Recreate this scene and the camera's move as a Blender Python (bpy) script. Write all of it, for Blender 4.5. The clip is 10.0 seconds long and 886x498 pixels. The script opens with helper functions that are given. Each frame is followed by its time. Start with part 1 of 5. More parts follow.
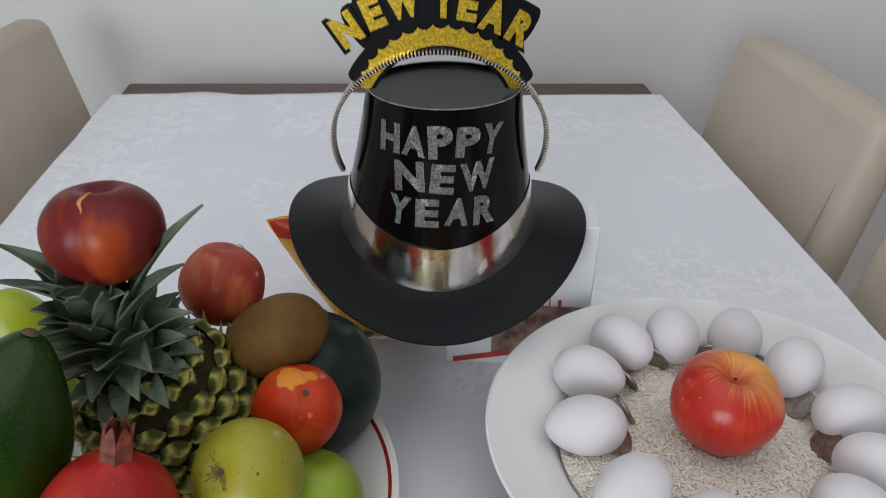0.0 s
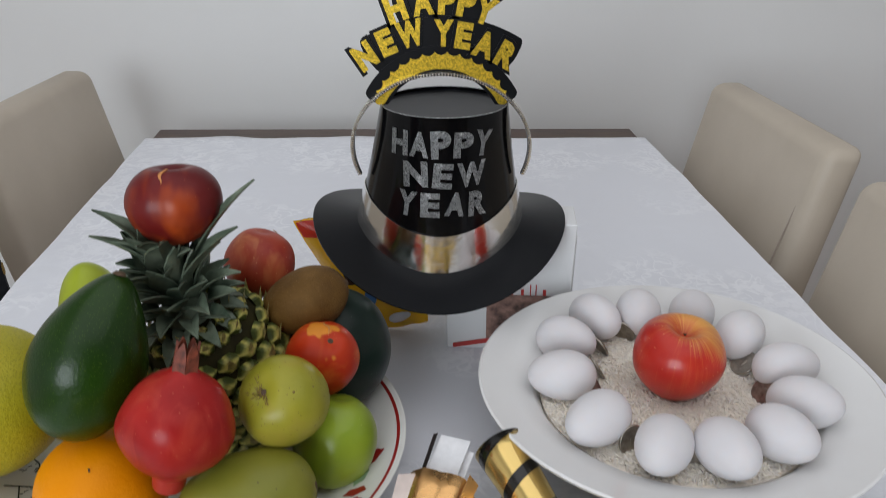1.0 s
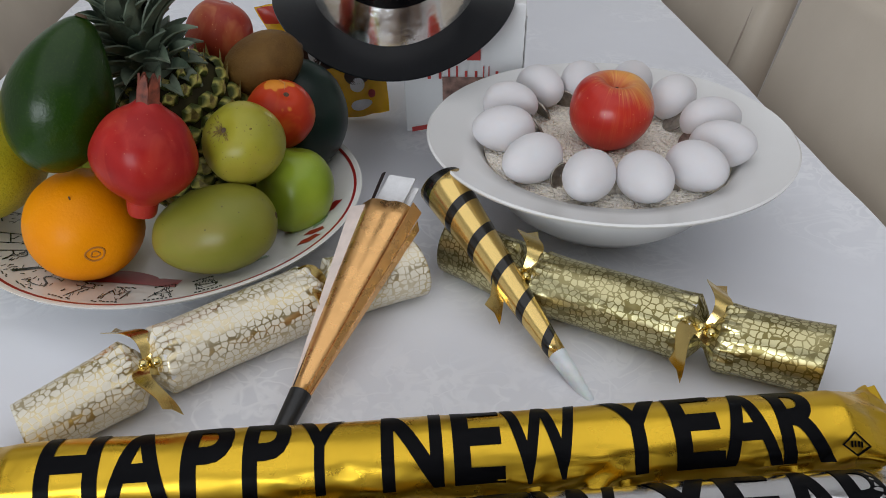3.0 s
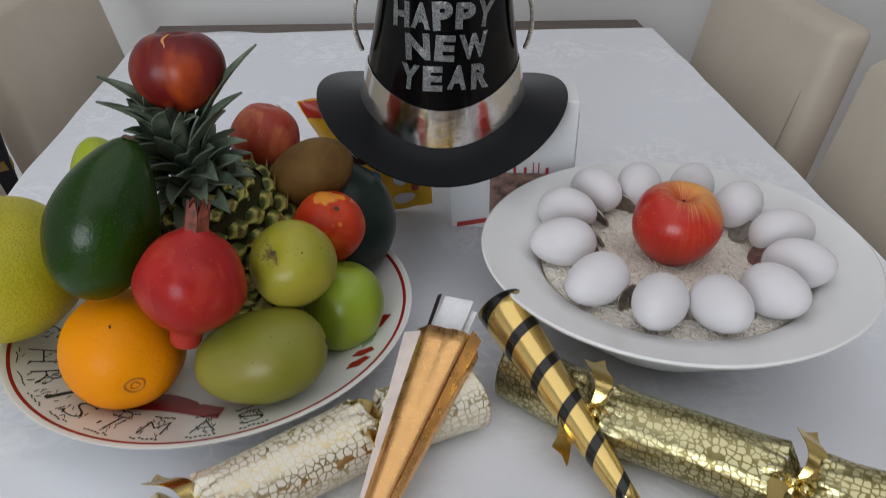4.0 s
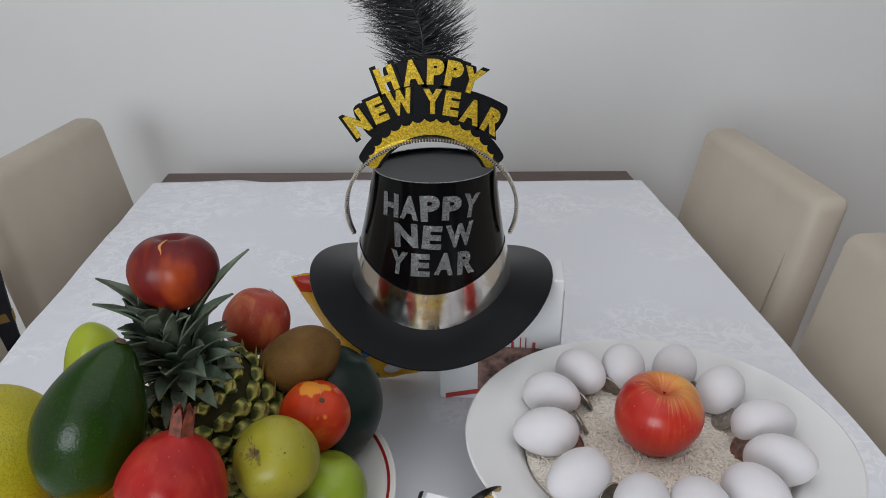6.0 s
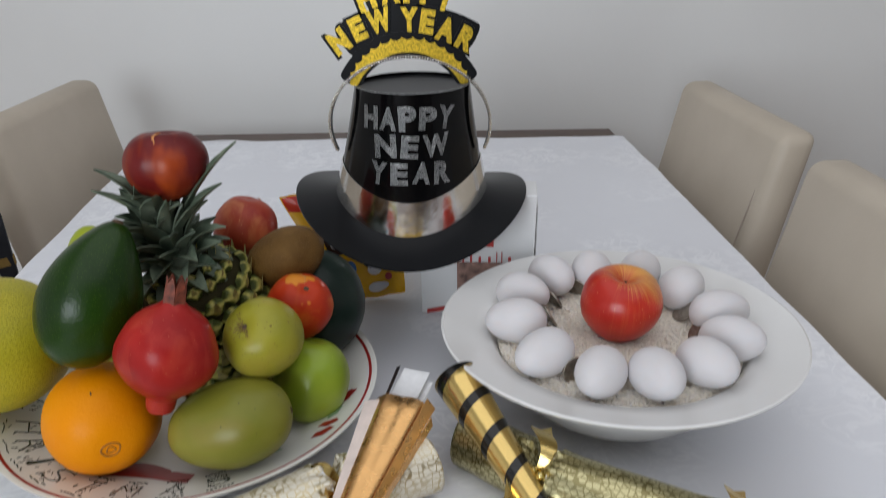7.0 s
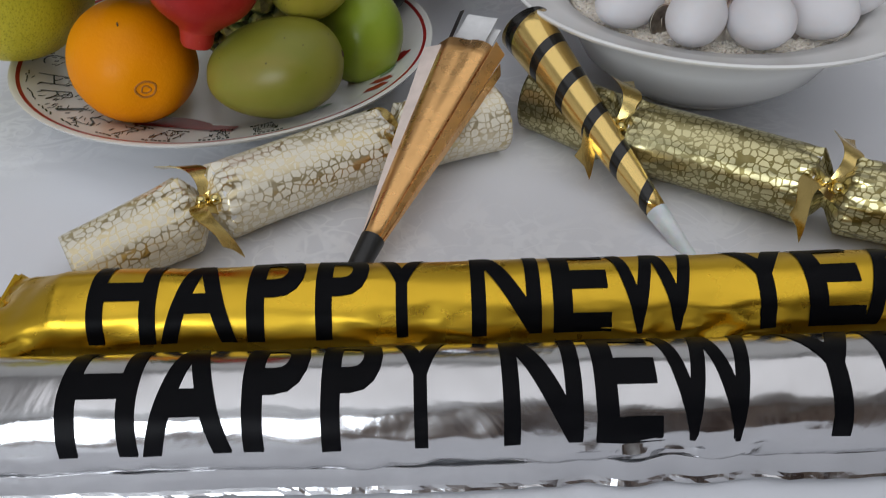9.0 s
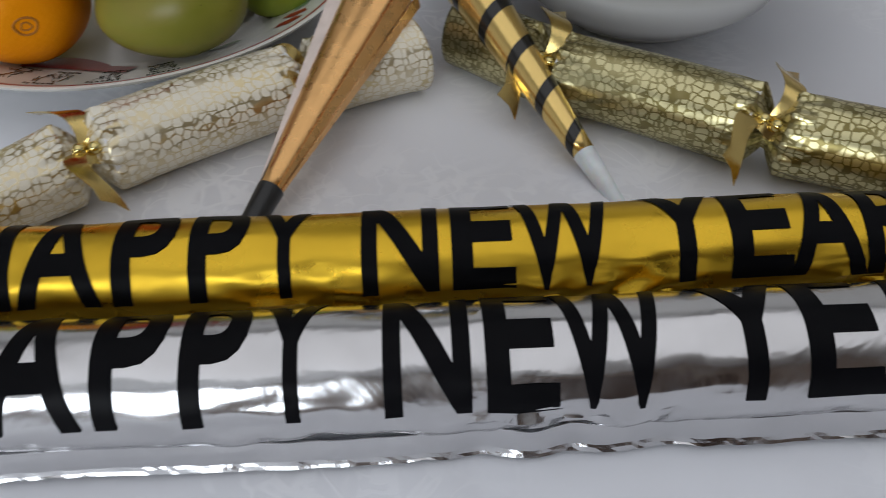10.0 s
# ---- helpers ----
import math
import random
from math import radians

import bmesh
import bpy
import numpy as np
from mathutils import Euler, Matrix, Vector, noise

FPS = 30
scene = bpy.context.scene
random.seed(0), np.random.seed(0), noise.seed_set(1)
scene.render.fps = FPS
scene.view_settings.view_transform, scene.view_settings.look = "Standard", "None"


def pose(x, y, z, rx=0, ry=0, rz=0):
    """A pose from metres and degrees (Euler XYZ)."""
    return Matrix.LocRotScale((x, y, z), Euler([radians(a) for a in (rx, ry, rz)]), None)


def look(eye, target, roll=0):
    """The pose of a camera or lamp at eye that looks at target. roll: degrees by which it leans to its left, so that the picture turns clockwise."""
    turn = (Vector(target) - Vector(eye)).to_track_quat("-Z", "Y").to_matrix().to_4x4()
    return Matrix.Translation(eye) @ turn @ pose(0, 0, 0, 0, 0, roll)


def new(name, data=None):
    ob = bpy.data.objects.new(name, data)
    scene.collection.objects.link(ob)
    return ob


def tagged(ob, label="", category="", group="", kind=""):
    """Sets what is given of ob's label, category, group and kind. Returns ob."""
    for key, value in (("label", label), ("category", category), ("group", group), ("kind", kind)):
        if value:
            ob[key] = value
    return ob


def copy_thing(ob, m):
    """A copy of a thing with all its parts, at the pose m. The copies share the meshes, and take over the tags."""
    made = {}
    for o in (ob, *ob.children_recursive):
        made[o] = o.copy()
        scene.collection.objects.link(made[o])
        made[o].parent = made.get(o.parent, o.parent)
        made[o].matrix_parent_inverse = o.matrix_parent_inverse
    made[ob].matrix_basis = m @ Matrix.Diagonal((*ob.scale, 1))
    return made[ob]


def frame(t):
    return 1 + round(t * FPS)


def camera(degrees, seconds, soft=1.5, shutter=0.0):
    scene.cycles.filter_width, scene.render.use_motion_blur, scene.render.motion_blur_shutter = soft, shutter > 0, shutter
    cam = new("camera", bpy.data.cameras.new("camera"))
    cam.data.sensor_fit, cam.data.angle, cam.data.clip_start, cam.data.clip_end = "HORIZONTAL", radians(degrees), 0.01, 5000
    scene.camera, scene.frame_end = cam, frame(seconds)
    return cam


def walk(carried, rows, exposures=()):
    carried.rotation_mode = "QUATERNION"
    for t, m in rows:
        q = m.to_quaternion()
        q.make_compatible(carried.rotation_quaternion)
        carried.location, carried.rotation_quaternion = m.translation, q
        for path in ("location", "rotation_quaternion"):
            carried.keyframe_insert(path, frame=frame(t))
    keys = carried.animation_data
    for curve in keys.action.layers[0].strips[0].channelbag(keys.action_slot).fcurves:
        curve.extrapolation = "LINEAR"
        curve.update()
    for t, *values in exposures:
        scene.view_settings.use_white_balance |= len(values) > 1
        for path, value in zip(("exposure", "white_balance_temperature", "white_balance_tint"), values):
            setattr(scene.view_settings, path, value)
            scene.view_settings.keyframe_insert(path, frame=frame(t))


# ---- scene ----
cam = camera(59.7, 10.0, soft=0.8, shutter=0.3)
METRES, EYE, TILT, LEAN, TURN = 0.88, 1.19, -30.0, 0.0, 0.0
ROWS = [
    (0.0, 0.0, 0.0, 0.0, 0.0, 0.0, 0.0),
    (0.5, -0.0019, -0.0888, -0.0225, 0.14, 3.78, -0.03),
    (1.0, 0.0047, -0.1231, -0.0784, 0.38, 4.9, 0.02),
    (1.5, 0.0235, -0.1181, -0.1696, 0.25, 1.53, 0.24),
    (2.0, 0.0368, -0.1262, -0.2166, 0.11, -4.02, 0.73),
    (2.2, 0.0392, -0.1553, -0.223, -0.27, -4.28, 0.75),
    (3.3, 0.046, -0.1871, -0.1776, 0.21, -4.39, 1.19),
    (3.5, 0.0306, -0.1716, -0.1574, 0.68, -3.47, 1.17),
    (4.0, 0.0072, -0.135, -0.1188, 0.85, -1.49, 0.56),
    (4.5, -0.0034, -0.1113, -0.0706, 1.24, 0.57, 0.36),
    (5.0, -0.0032, -0.1011, -0.0347, 1.5, 2.31, 0.23),
    (5.5, 0.0066, -0.1151, -0.0262, 1.56, 4.47, 0.09),
    (5.7, 0.016, -0.1298, -0.0315, 1.43, 5.57, 0.1),
    (6.8, 0.0402, -0.201, -0.125, 0.4, 8.15, 0.19),
    (7.0, 0.0471, -0.1957, -0.149, 0.99, 6.62, 0.64),
    (7.5, 0.0551, -0.1858, -0.1937, 1.5, 1.56, 0.82),
    (8.0, 0.0664, -0.159, -0.2185, 1.79, -2.8, 0.84),
    (8.5, 0.0418, -0.133, -0.2375, 1.86, -7.19, 0.92),
    (9.0, 0.0069, -0.1258, -0.2566, 2.43, -9.72, -0.47),
    (9.5, 0.0038, -0.109, -0.2662, 2.89, -12.4, -1.05),
    (9.8, 0.0346, -0.0939, -0.2639, 2.44, -13.40, -1.19),
    (10.0, 0.0543, -0.083, -0.2605, 1.26, -13.86, 0.21),
]
walk(cam, [(t, pose(0, 0, EYE, TILT, LEAN, TURN) @ pose(METRES * x, METRES * y, METRES * z, 90 + pitch, roll, yaw)) for t, x, y, z, yaw, pitch, roll in ROWS],
     exposures=[(0.0, -0.11), (1.0, -0.12), (2.0, -0.17), (3.5, -0.27), (4.5, -0.25), (5.5, -0.15), (7.0, -0.18), (8.0, -0.20), (9.0, -0.45), (9.5, -0.60), (10.0, -0.60)])

# ---- light ----
world = bpy.data.worlds.new("world")
scene.world = world
world.use_nodes = True
world.node_tree.nodes["Background"].inputs[0].default_value = (0.75, 0.85, 1.0, 1)
world.node_tree.nodes["Background"].inputs[1].default_value = 0.6


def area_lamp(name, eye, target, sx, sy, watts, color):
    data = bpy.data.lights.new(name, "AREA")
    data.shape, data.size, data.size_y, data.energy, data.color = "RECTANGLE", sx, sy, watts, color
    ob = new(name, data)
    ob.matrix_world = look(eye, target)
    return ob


CLOTH_Z = 0.75
# broad unseen lamp under the ceiling, added as soft fill
area_lamp("ceiling_fill_light", (0.25, -0.1, 2.55), (0.25, -0.1, 0.0), 2.8, 2.4, 21.0, (0.94, 0.955, 1.0))
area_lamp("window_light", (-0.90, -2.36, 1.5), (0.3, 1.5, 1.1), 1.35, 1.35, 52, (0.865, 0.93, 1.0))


# ---- materials ----
class Mat:
    """A node material with short calls for its nodes."""

    def __init__(self, name, color=(0.8, 0.8, 0.8), rough=0.5, metal=0.0, **sockets):
        self.m = bpy.data.materials.new(name)
        self.m.use_nodes = True
        self.t = self.m.node_tree
        self.b = self.t.nodes["Principled BSDF"]
        self.set("Base Color", (*color, 1) if isinstance(color, tuple) else color)
        self.set("Roughness", rough)
        self.set("Metallic", metal)
        for k, v in sockets.items():
            self.set(k.replace("_", " "), v)

    def set(self, socket, value):
        self.link(value, self.b.inputs[socket])
        return self

    def link(self, value, socket):
        if hasattr(value, "is_output"):
            self.t.links.new(value, socket)
        else:
            socket.default_value = value

    def node(self, kind, out=0, **ins):
        n = self.t.nodes.new(kind)
        for k, v in ins.items():
            if k == "p_operation":
                n.operation = v
            elif k == "p_feature":
                n.feature = v
            elif k == "p_wave_type":
                n.wave_type = v
        for k, v in ins.items():
            if not k.startswith("p_"):
                key = int(k[1:]) if k[0] == "i" and k[1:].isdigit() else k.replace("_", " ")
                self.link(v, n.inputs[key])
        return n.outputs[out]

    def coord(self, which="Object"):
        return self.t.nodes.new("ShaderNodeTexCoord").outputs[which]

    def scaled(self, s, which="Object"):
        return self.node("ShaderNodeMapping", Vector=self.coord(which), Scale=s)

    def noise(self, scale, detail=4.0, rough=0.55, vector=None, out=0, distortion=0.0):
        return self.node("ShaderNodeTexNoise", out, Vector=vector or self.coord(), Scale=scale, Detail=detail, Roughness=rough, Distortion=distortion)

    def voronoi(self, scale, vector=None, feature="F1", out=0, randomness=1.0):
        return self.node("ShaderNodeTexVoronoi", out, p_feature=feature, Vector=vector or self.coord(), Scale=scale, Randomness=randomness)

    def ramp(self, fac, *stops):
        n = self.t.nodes.new("ShaderNodeValToRGB")
        self.link(fac, n.inputs[0])
        el = n.color_ramp.elements
        while len(el) < len(stops):
            el.new(0.5)
        for e, (p, c) in zip(el, stops):
            e.position = p
            e.color = (*c, 1) if isinstance(c, tuple) else (c, c, c, 1)
        return n.outputs[0]

    def mix(self, fac, a, b, blend="MIX"):
        n = self.t.nodes.new("ShaderNodeMix")
        n.data_type, n.blend_type = "RGBA", blend
        self.link(fac, n.inputs[0])
        for v, i in ((a, 6), (b, 7)):
            self.link((*v, 1) if isinstance(v, tuple) else v, n.inputs[i])
        return n.outputs[2]

    def math(self, op, a, b=0.0):
        return self.node("ShaderNodeMath", p_operation=op, i0=a, i1=b)

    def axis(self, vector, i):
        return self.node("ShaderNodeSeparateXYZ", i, Vector=vector)

    def bump(self, height, strength=0.3, distance=0.002, chain=None):
        n = self.t.nodes.new("ShaderNodeBump")
        self.link(height, n.inputs["Height"])
        n.inputs["Strength"].default_value, n.inputs["Distance"].default_value = strength, distance
        if chain is not None:
            self.t.links.new(chain, n.inputs["Normal"])
        self.t.links.new(n.outputs[0], self.b.inputs["Normal"])
        return n.outputs[0]


def simple(name, color, rough=0.5, metal=0.0, grain=0.08, scale=60, bumpy=0.15, depth=0.0006, **k):
    """One material with a mottled tone and fine relief."""
    m = Mat(name, color, rough, metal, **k)
    tone = m.noise(scale, 5)
    dark = tuple(c * (1 - grain * 2) for c in color)
    lite = tuple(min(1, c * (1 + grain)) for c in color)
    m.set("Base Color", m.ramp(tone, (0.3, dark), (0.7, lite)))
    m.bump(m.noise(scale * 6, 3), bumpy, depth)
    return m.m


def wall_mat():
    m = Mat("wall_paint", rough=0.75)
    m.set("Base Color", m.ramp(m.noise(1.6, 5), (0.3, (0.76, 0.755, 0.74)), (0.7, (0.80, 0.795, 0.78))))
    m.bump(m.noise(140, 3), 0.12, 0.001)
    return m.m


def cloth_mat():
    """White satin cloth with a woven leaf damask."""
    m = Mat("satin_damask", rough=0.5, Sheen_Weight=0.15)
    curl = m.ramp(m.noise(26, 2, 0.45, distortion=1.8), (0.50, 0.0), (0.57, 1.0))
    vein = m.ramp(m.noise(90, 2, 0.5, distortion=1.2), (0.40, 0.25), (0.5, 1.0))
    patch = m.ramp(m.noise(5.5, 2), (0.46, 0.0), (0.60, 1.0))
    scroll = m.ramp(m.math("ABSOLUTE", m.math("SUBTRACT", m.noise(22, 1, 0.4, distortion=2.2), 0.5)), (0.012, 0.7), (0.045, 0.0))
    mask = m.math("MULTIPLY", m.math("MAXIMUM", m.math("MULTIPLY", m.math("MULTIPLY", curl, vein), 0.65), scroll), patch)
    m.set("Base Color", m.mix(mask, (0.765, 0.775, 0.82), (0.90, 0.91, 0.945)))
    m.set("Roughness", m.ramp(mask, (0.0, 0.62), (1.0, 0.36)))
    weave = m.node("ShaderNodeTexWave", Vector=m.coord(), Scale=420.0, Distortion=1.0)
    n = m.bump(m.noise(8, 2, distortion=0.6), 0.38, 0.012)
    n = m.bump(mask, 0.25, 0.0006, n)
    m.bump(weave, 0.06, 0.0003, n)
    return m.m


def wood_mat():
    m = Mat("dark_wood", rough=0.45)
    g = m.noise(9, 6, vector=m.scaled((2, 30, 30)))
    m.set("Base Color", m.ramp(g, (0.3, (0.045, 0.022, 0.014)), (0.7, (0.11, 0.058, 0.038))))
    m.bump(g, 0.2, 0.0006)
    return m.m


def leather_mat():
    m = Mat("beige_leather", rough=0.55)
    m.set("Base Color", m.ramp(m.noise(7, 5), (0.3, (0.46, 0.395, 0.315)), (0.7, (0.52, 0.45, 0.365))))
    n = m.bump(m.voronoi(420), 0.12, 0.0005)
    m.bump(m.noise(12, 4), 0.15, 0.004, n)
    return m.m


def foil_mat(name, color, rough=0.16, wrinkle=0.5, scale=28, metal=1.0):
    m = Mat(name, color, rough, metal)
    w = m.noise(scale, 4, 0.6, distortion=0.8)
    m.set("Base Color", m.ramp(w, (0.2, tuple(c * 0.8 for c in color)), (0.8, color)))
    n = m.bump(w, wrinkle * 0.35, 0.004)
    m.bump(m.voronoi(scale * 2.2, m.scaled((0.4, 1.2, 1.2))), wrinkle * 0.16, 0.002, n)
    m.set("Roughness", m.ramp(m.noise(scale * 3), (0.3, rough * 0.7), (0.7, rough * 1.5)))
    return m.m


def glitter_mat(name, color, dark, metal=0.5, grain=1300):
    m = Mat(name, color, 0.35, metal)
    cell = m.voronoi(grain, out=1)
    m.set("Base Color", m.mix(m.axis(cell, 0), tuple(c * dark for c in color), color))
    n = m.t.nodes.new("ShaderNodeBump")
    m.link(m.axis(cell, 1), n.inputs["Height"])
    n.inputs["Strength"].default_value, n.inputs["Distance"].default_value = 1.0, 0.0012
    m.t.links.new(n.outputs[0], m.b.inputs["Normal"])
    return m.m


def net_mat(name, ground, ground_metal, line, line_metal, width, size):
    """Wrapping paper printed with a knotted net of lines."""
    m = Mat(name, rough=0.28)
    uv = m.node("ShaderNodeMapping", Vector=m.coord("UV"), Scale=(1, 1, 0))
    warp = m.node("ShaderNodeVectorMath", p_operation="ADD", i0=uv, i1=m.node("ShaderNodeVectorMath", p_operation="MULTIPLY", i0=m.noise(150, 2, out=1), i1=(0.003, 0.003, 0)))
    cell = m.voronoi(size, warp, "DISTANCE_TO_EDGE", randomness=0.62)
    mask = m.ramp(cell, (width, 1.0), (width * 1.5, 0.0))
    fade = m.ramp(m.noise(30, 3), (0.30, 0.45), (0.6, 1.0))
    mask = m.math("MULTIPLY", mask, fade)
    m.set("Base Color", m.mix(mask, ground, line))
    m.set("Metallic", m.ramp(mask, (0.0, ground_metal), (1.0, line_metal)))
    n = m.bump(m.noise(40, 4, distortion=0.5), 0.25, 0.002)
    m.bump(mask, 0.12, 0.0002, n)
    return m.m


def spiral_mat():
    m = Mat("gold_black_spiral", rough=0.2)
    uv = m.coord("UV")
    s = m.math("FRACT", m.math("SUBTRACT", m.math("MULTIPLY", m.axis(uv, 1), 5.5), m.math("ADD", m.axis(uv, 0), 0.12)))
    black = m.math("LESS_THAN", s, 0.26)
    m.set("Base Color", m.mix(black, (0.78, 0.56, 0.20), (0.012, 0.011, 0.010)))
    m.set("Metallic", m.math("MULTIPLY", m.math("SUBTRACT", 1.0, black), 0.85))
    m.bump(m.noise(60, 4), 0.2, 0.001)
    return m.m


def skin(name, low, high, rough=0.35, scale=14, speck=None, speck_scale=120, speck_size=0.16, relief=0.1, relief_scale=160, blush=None, blush_at=(0.45, 0.6), blush_scale=9, coat=0.0, gloss=0.32, top=None, top_at=(0.55, 0.95), **k):
    """Fruit skin: two tones, an optional blush, specks and fine relief."""
    m = Mat(name, rough=rough, Coat_Weight=coat, Coat_Roughness=0.12, Specular_IOR_Level=gloss, **k)
    c = m.ramp(m.noise(scale, 5), (0.32, low), (0.68, high))
    if blush:
        c = m.mix(m.ramp(m.noise(blush_scale, 3, vector=m.scaled((1, 1, 0.45)), distortion=0.6), (blush_at[0], 0.0), (blush_at[1], 1.0)), c, blush)
    if top:
        z = m.math("ADD", m.axis(m.coord("Generated"), 2), m.math("MULTIPLY", m.math("SUBTRACT", m.noise(26, 3, vector=m.scaled((1, 1, 0.3))), 0.5), 0.9))
        c = m.mix(m.ramp(z, (top_at[0], 0.0), (top_at[1], 1.0)), c, top)
    if speck:
        c = m.mix(m.ramp(m.voronoi(speck_scale), (speck_size * 0.6, 1.0), (speck_size, 0.0)), c, speck)
    m.set("Base Color", c)
    n = m.bump(m.noise(relief_scale, 3), relief, 0.0008)
    m.bump(m.noise(18, 3), 0.1, 0.004, n)
    return m.m


WALL, CLOTH, WOOD, LEATHER = wall_mat(), cloth_mat(), wood_mat(), leather_mat()
FLOOR = simple("floor_wood", (0.23, 0.14, 0.085), 0.4, scale=5, grain=0.2)
SEAM = simple("leather_seam", (0.36, 0.30, 0.25), 0.7)
# unseen back wall: dark brown tone cuts bounce and tints the foil reflections
WALL_BACK = simple("reflection_toned_wall", (0.32, 0.24, 0.19), 0.7, scale=3, grain=0.05)
CEIL = simple("ceiling_paint", (0.62, 0.62, 0.62), 0.8, scale=3, grain=0.02)
BLACK_GLOSS = simple("black_gloss_card", (0.003, 0.003, 0.0035), 0.13, scale=20, bumpy=0.02, Specular_IOR_Level=0.2)
BLACK_SATIN = simple("black_satin_card", (0.005, 0.0055, 0.007), 0.33, scale=20, bumpy=0.08, Specular_IOR_Level=0.16)
BLACK_MATT = simple("black_print", (0.003, 0.003, 0.004), 0.4, scale=90, bumpy=0.05, Specular_IOR_Level=0.06)
PLASTIC_BLACK = simple("black_plastic", (0.012, 0.012, 0.012), 0.35)
SILVER = foil_mat("silver_foil_band", (0.86, 0.85, 0.83), 0.13, 0.2, 40)
SILVER_TUBE = foil_mat("silver_foil", (0.66, 0.655, 0.665), 0.18, 0.9, 15)
GOLD_TUBE = foil_mat("gold_foil", (0.76, 0.48, 0.04), 0.27, 0.35, 13)
GOLD_RIBBON = foil_mat("gold_ribbon", (0.72, 0.54, 0.2), 0.2, 0.2, 26)
GOLD_BEAD = foil_mat("gold_bead_plastic", (0.8, 0.66, 0.28), 0.12, 0.0, 60)
COPPER = foil_mat("copper_foil", (0.84, 0.48, 0.19), 0.27, 0.35, 30, 0.88)
PEARL = simple("pearl_foil_paper", (0.82, 0.82, 0.83), 0.3, 0.1)
RIB = simple("silver_rib_plastic", (0.84, 0.80, 0.72), 0.22, 0.85, grain=0.15, scale=300)
GLITTER_SILVER = glitter_mat("silver_glitter", (0.62, 0.63, 0.63), 0.14, 0.25)
GLITTER_GOLD = glitter_mat("gold_glitter", (0.88, 0.60, 0.05), 0.45, 0.75, 800)
NET_CREAM = net_mat("cream_net_paper", (0.74, 0.69, 0.57), 0.0, (0.60, 0.50, 0.29), 1.0, 0.060, 215.0)
NET_GOLD = net_mat("gold_net_paper", (0.58, 0.53, 0.30), 0.9, (0.20, 0.165, 0.06), 0.85, 0.078, 235.0)
SPIRAL = spiral_mat()
PAPER = simple("white_paper", (0.78, 0.78, 0.78), 0.6)
PAPER_PINK = simple("pale_pink_paper", (0.78, 0.66, 0.60), 0.5)
PLASTIC_WHITE = simple("white_plastic", (0.84, 0.86, 0.89), 0.3, Subsurface_Weight=0.2)
PORCELAIN = simple("white_porcelain", (0.76, 0.752, 0.74), 0.16, scale=9, grain=0.015, bumpy=0.02)
PLATE_WHITE = simple("glazed_plate", (0.76, 0.75, 0.71), 0.14, scale=9, grain=0.02, bumpy=0.02)
PRINT_RED = simple("red_glaze", (0.32, 0.018, 0.014), 0.3, Specular_IOR_Level=0.25)
PRINT_DARK = simple("dark_green_glaze", (0.02, 0.032, 0.028), 0.25)
PRINT_GREEN = simple("pale_green_glaze", (0.30, 0.42, 0.26), 0.25)
EGG = simple("eggshell", (0.69, 0.665, 0.675), 0.6, scale=40, grain=0.015, bumpy=0.2, Subsurface_Weight=0.5, Subsurface_Radius=(0.02, 0.016, 0.014))
STAMP = simple("pink_stamp", (0.62, 0.25, 0.34), 0.6)
RICE = simple("rice_grain", (0.88, 0.81, 0.71), 0.45, scale=300, grain=0.07, Subsurface_Weight=0.35, Subsurface_Radius=(0.01, 0.009, 0.007))
COIN = simple("nickel_coin", (0.40, 0.36, 0.31), 0.35, 1.0, scale=200, grain=0.2, bumpy=0.5)
CARD = simple("white_card", (0.75, 0.75, 0.75), 0.35, scale=12, grain=0.02)
CARD_RED = simple("red_print", (0.48, 0.045, 0.04), 0.4)
CARD_BROWN = simple("brown_picture_print", (0.26, 0.15, 0.12), 0.4, scale=70, grain=0.45)
BAG_YELLOW = simple("yellow_film", (0.86, 0.47, 0.015), 0.25, scale=30, bumpy=0.3, depth=0.002)
BAG_RED = simple("red_film", (0.55, 0.035, 0.02), 0.22, scale=30)
BAG_BROWN = simple("dark_brown_film", (0.05, 0.022, 0.014), 0.25)
BAG_BLUE = simple("blue_print", (0.06, 0.18, 0.42), 0.3)
BAG_GREEN = simple("green_print", (0.06, 0.2, 0.05), 0.3)
DARK_WEAVE = simple("dark_navy_weave", (0.02, 0.022, 0.03), 0.85, scale=120)
WEAVE_GOLD = simple("ochre_weave", (0.35, 0.22, 0.06), 0.8)
FEATHER = simple("black_feather", (0.006, 0.006, 0.007), 0.5)
RUSSET = simple("russet_brown", (0.21, 0.14, 0.035), 0.8)
SEAM_PALE = simple("pale_fruit_seam", (0.62, 0.26, 0.07), 0.45)
STEM = simple("brown_stem", (0.09, 0.055, 0.03), 0.8)



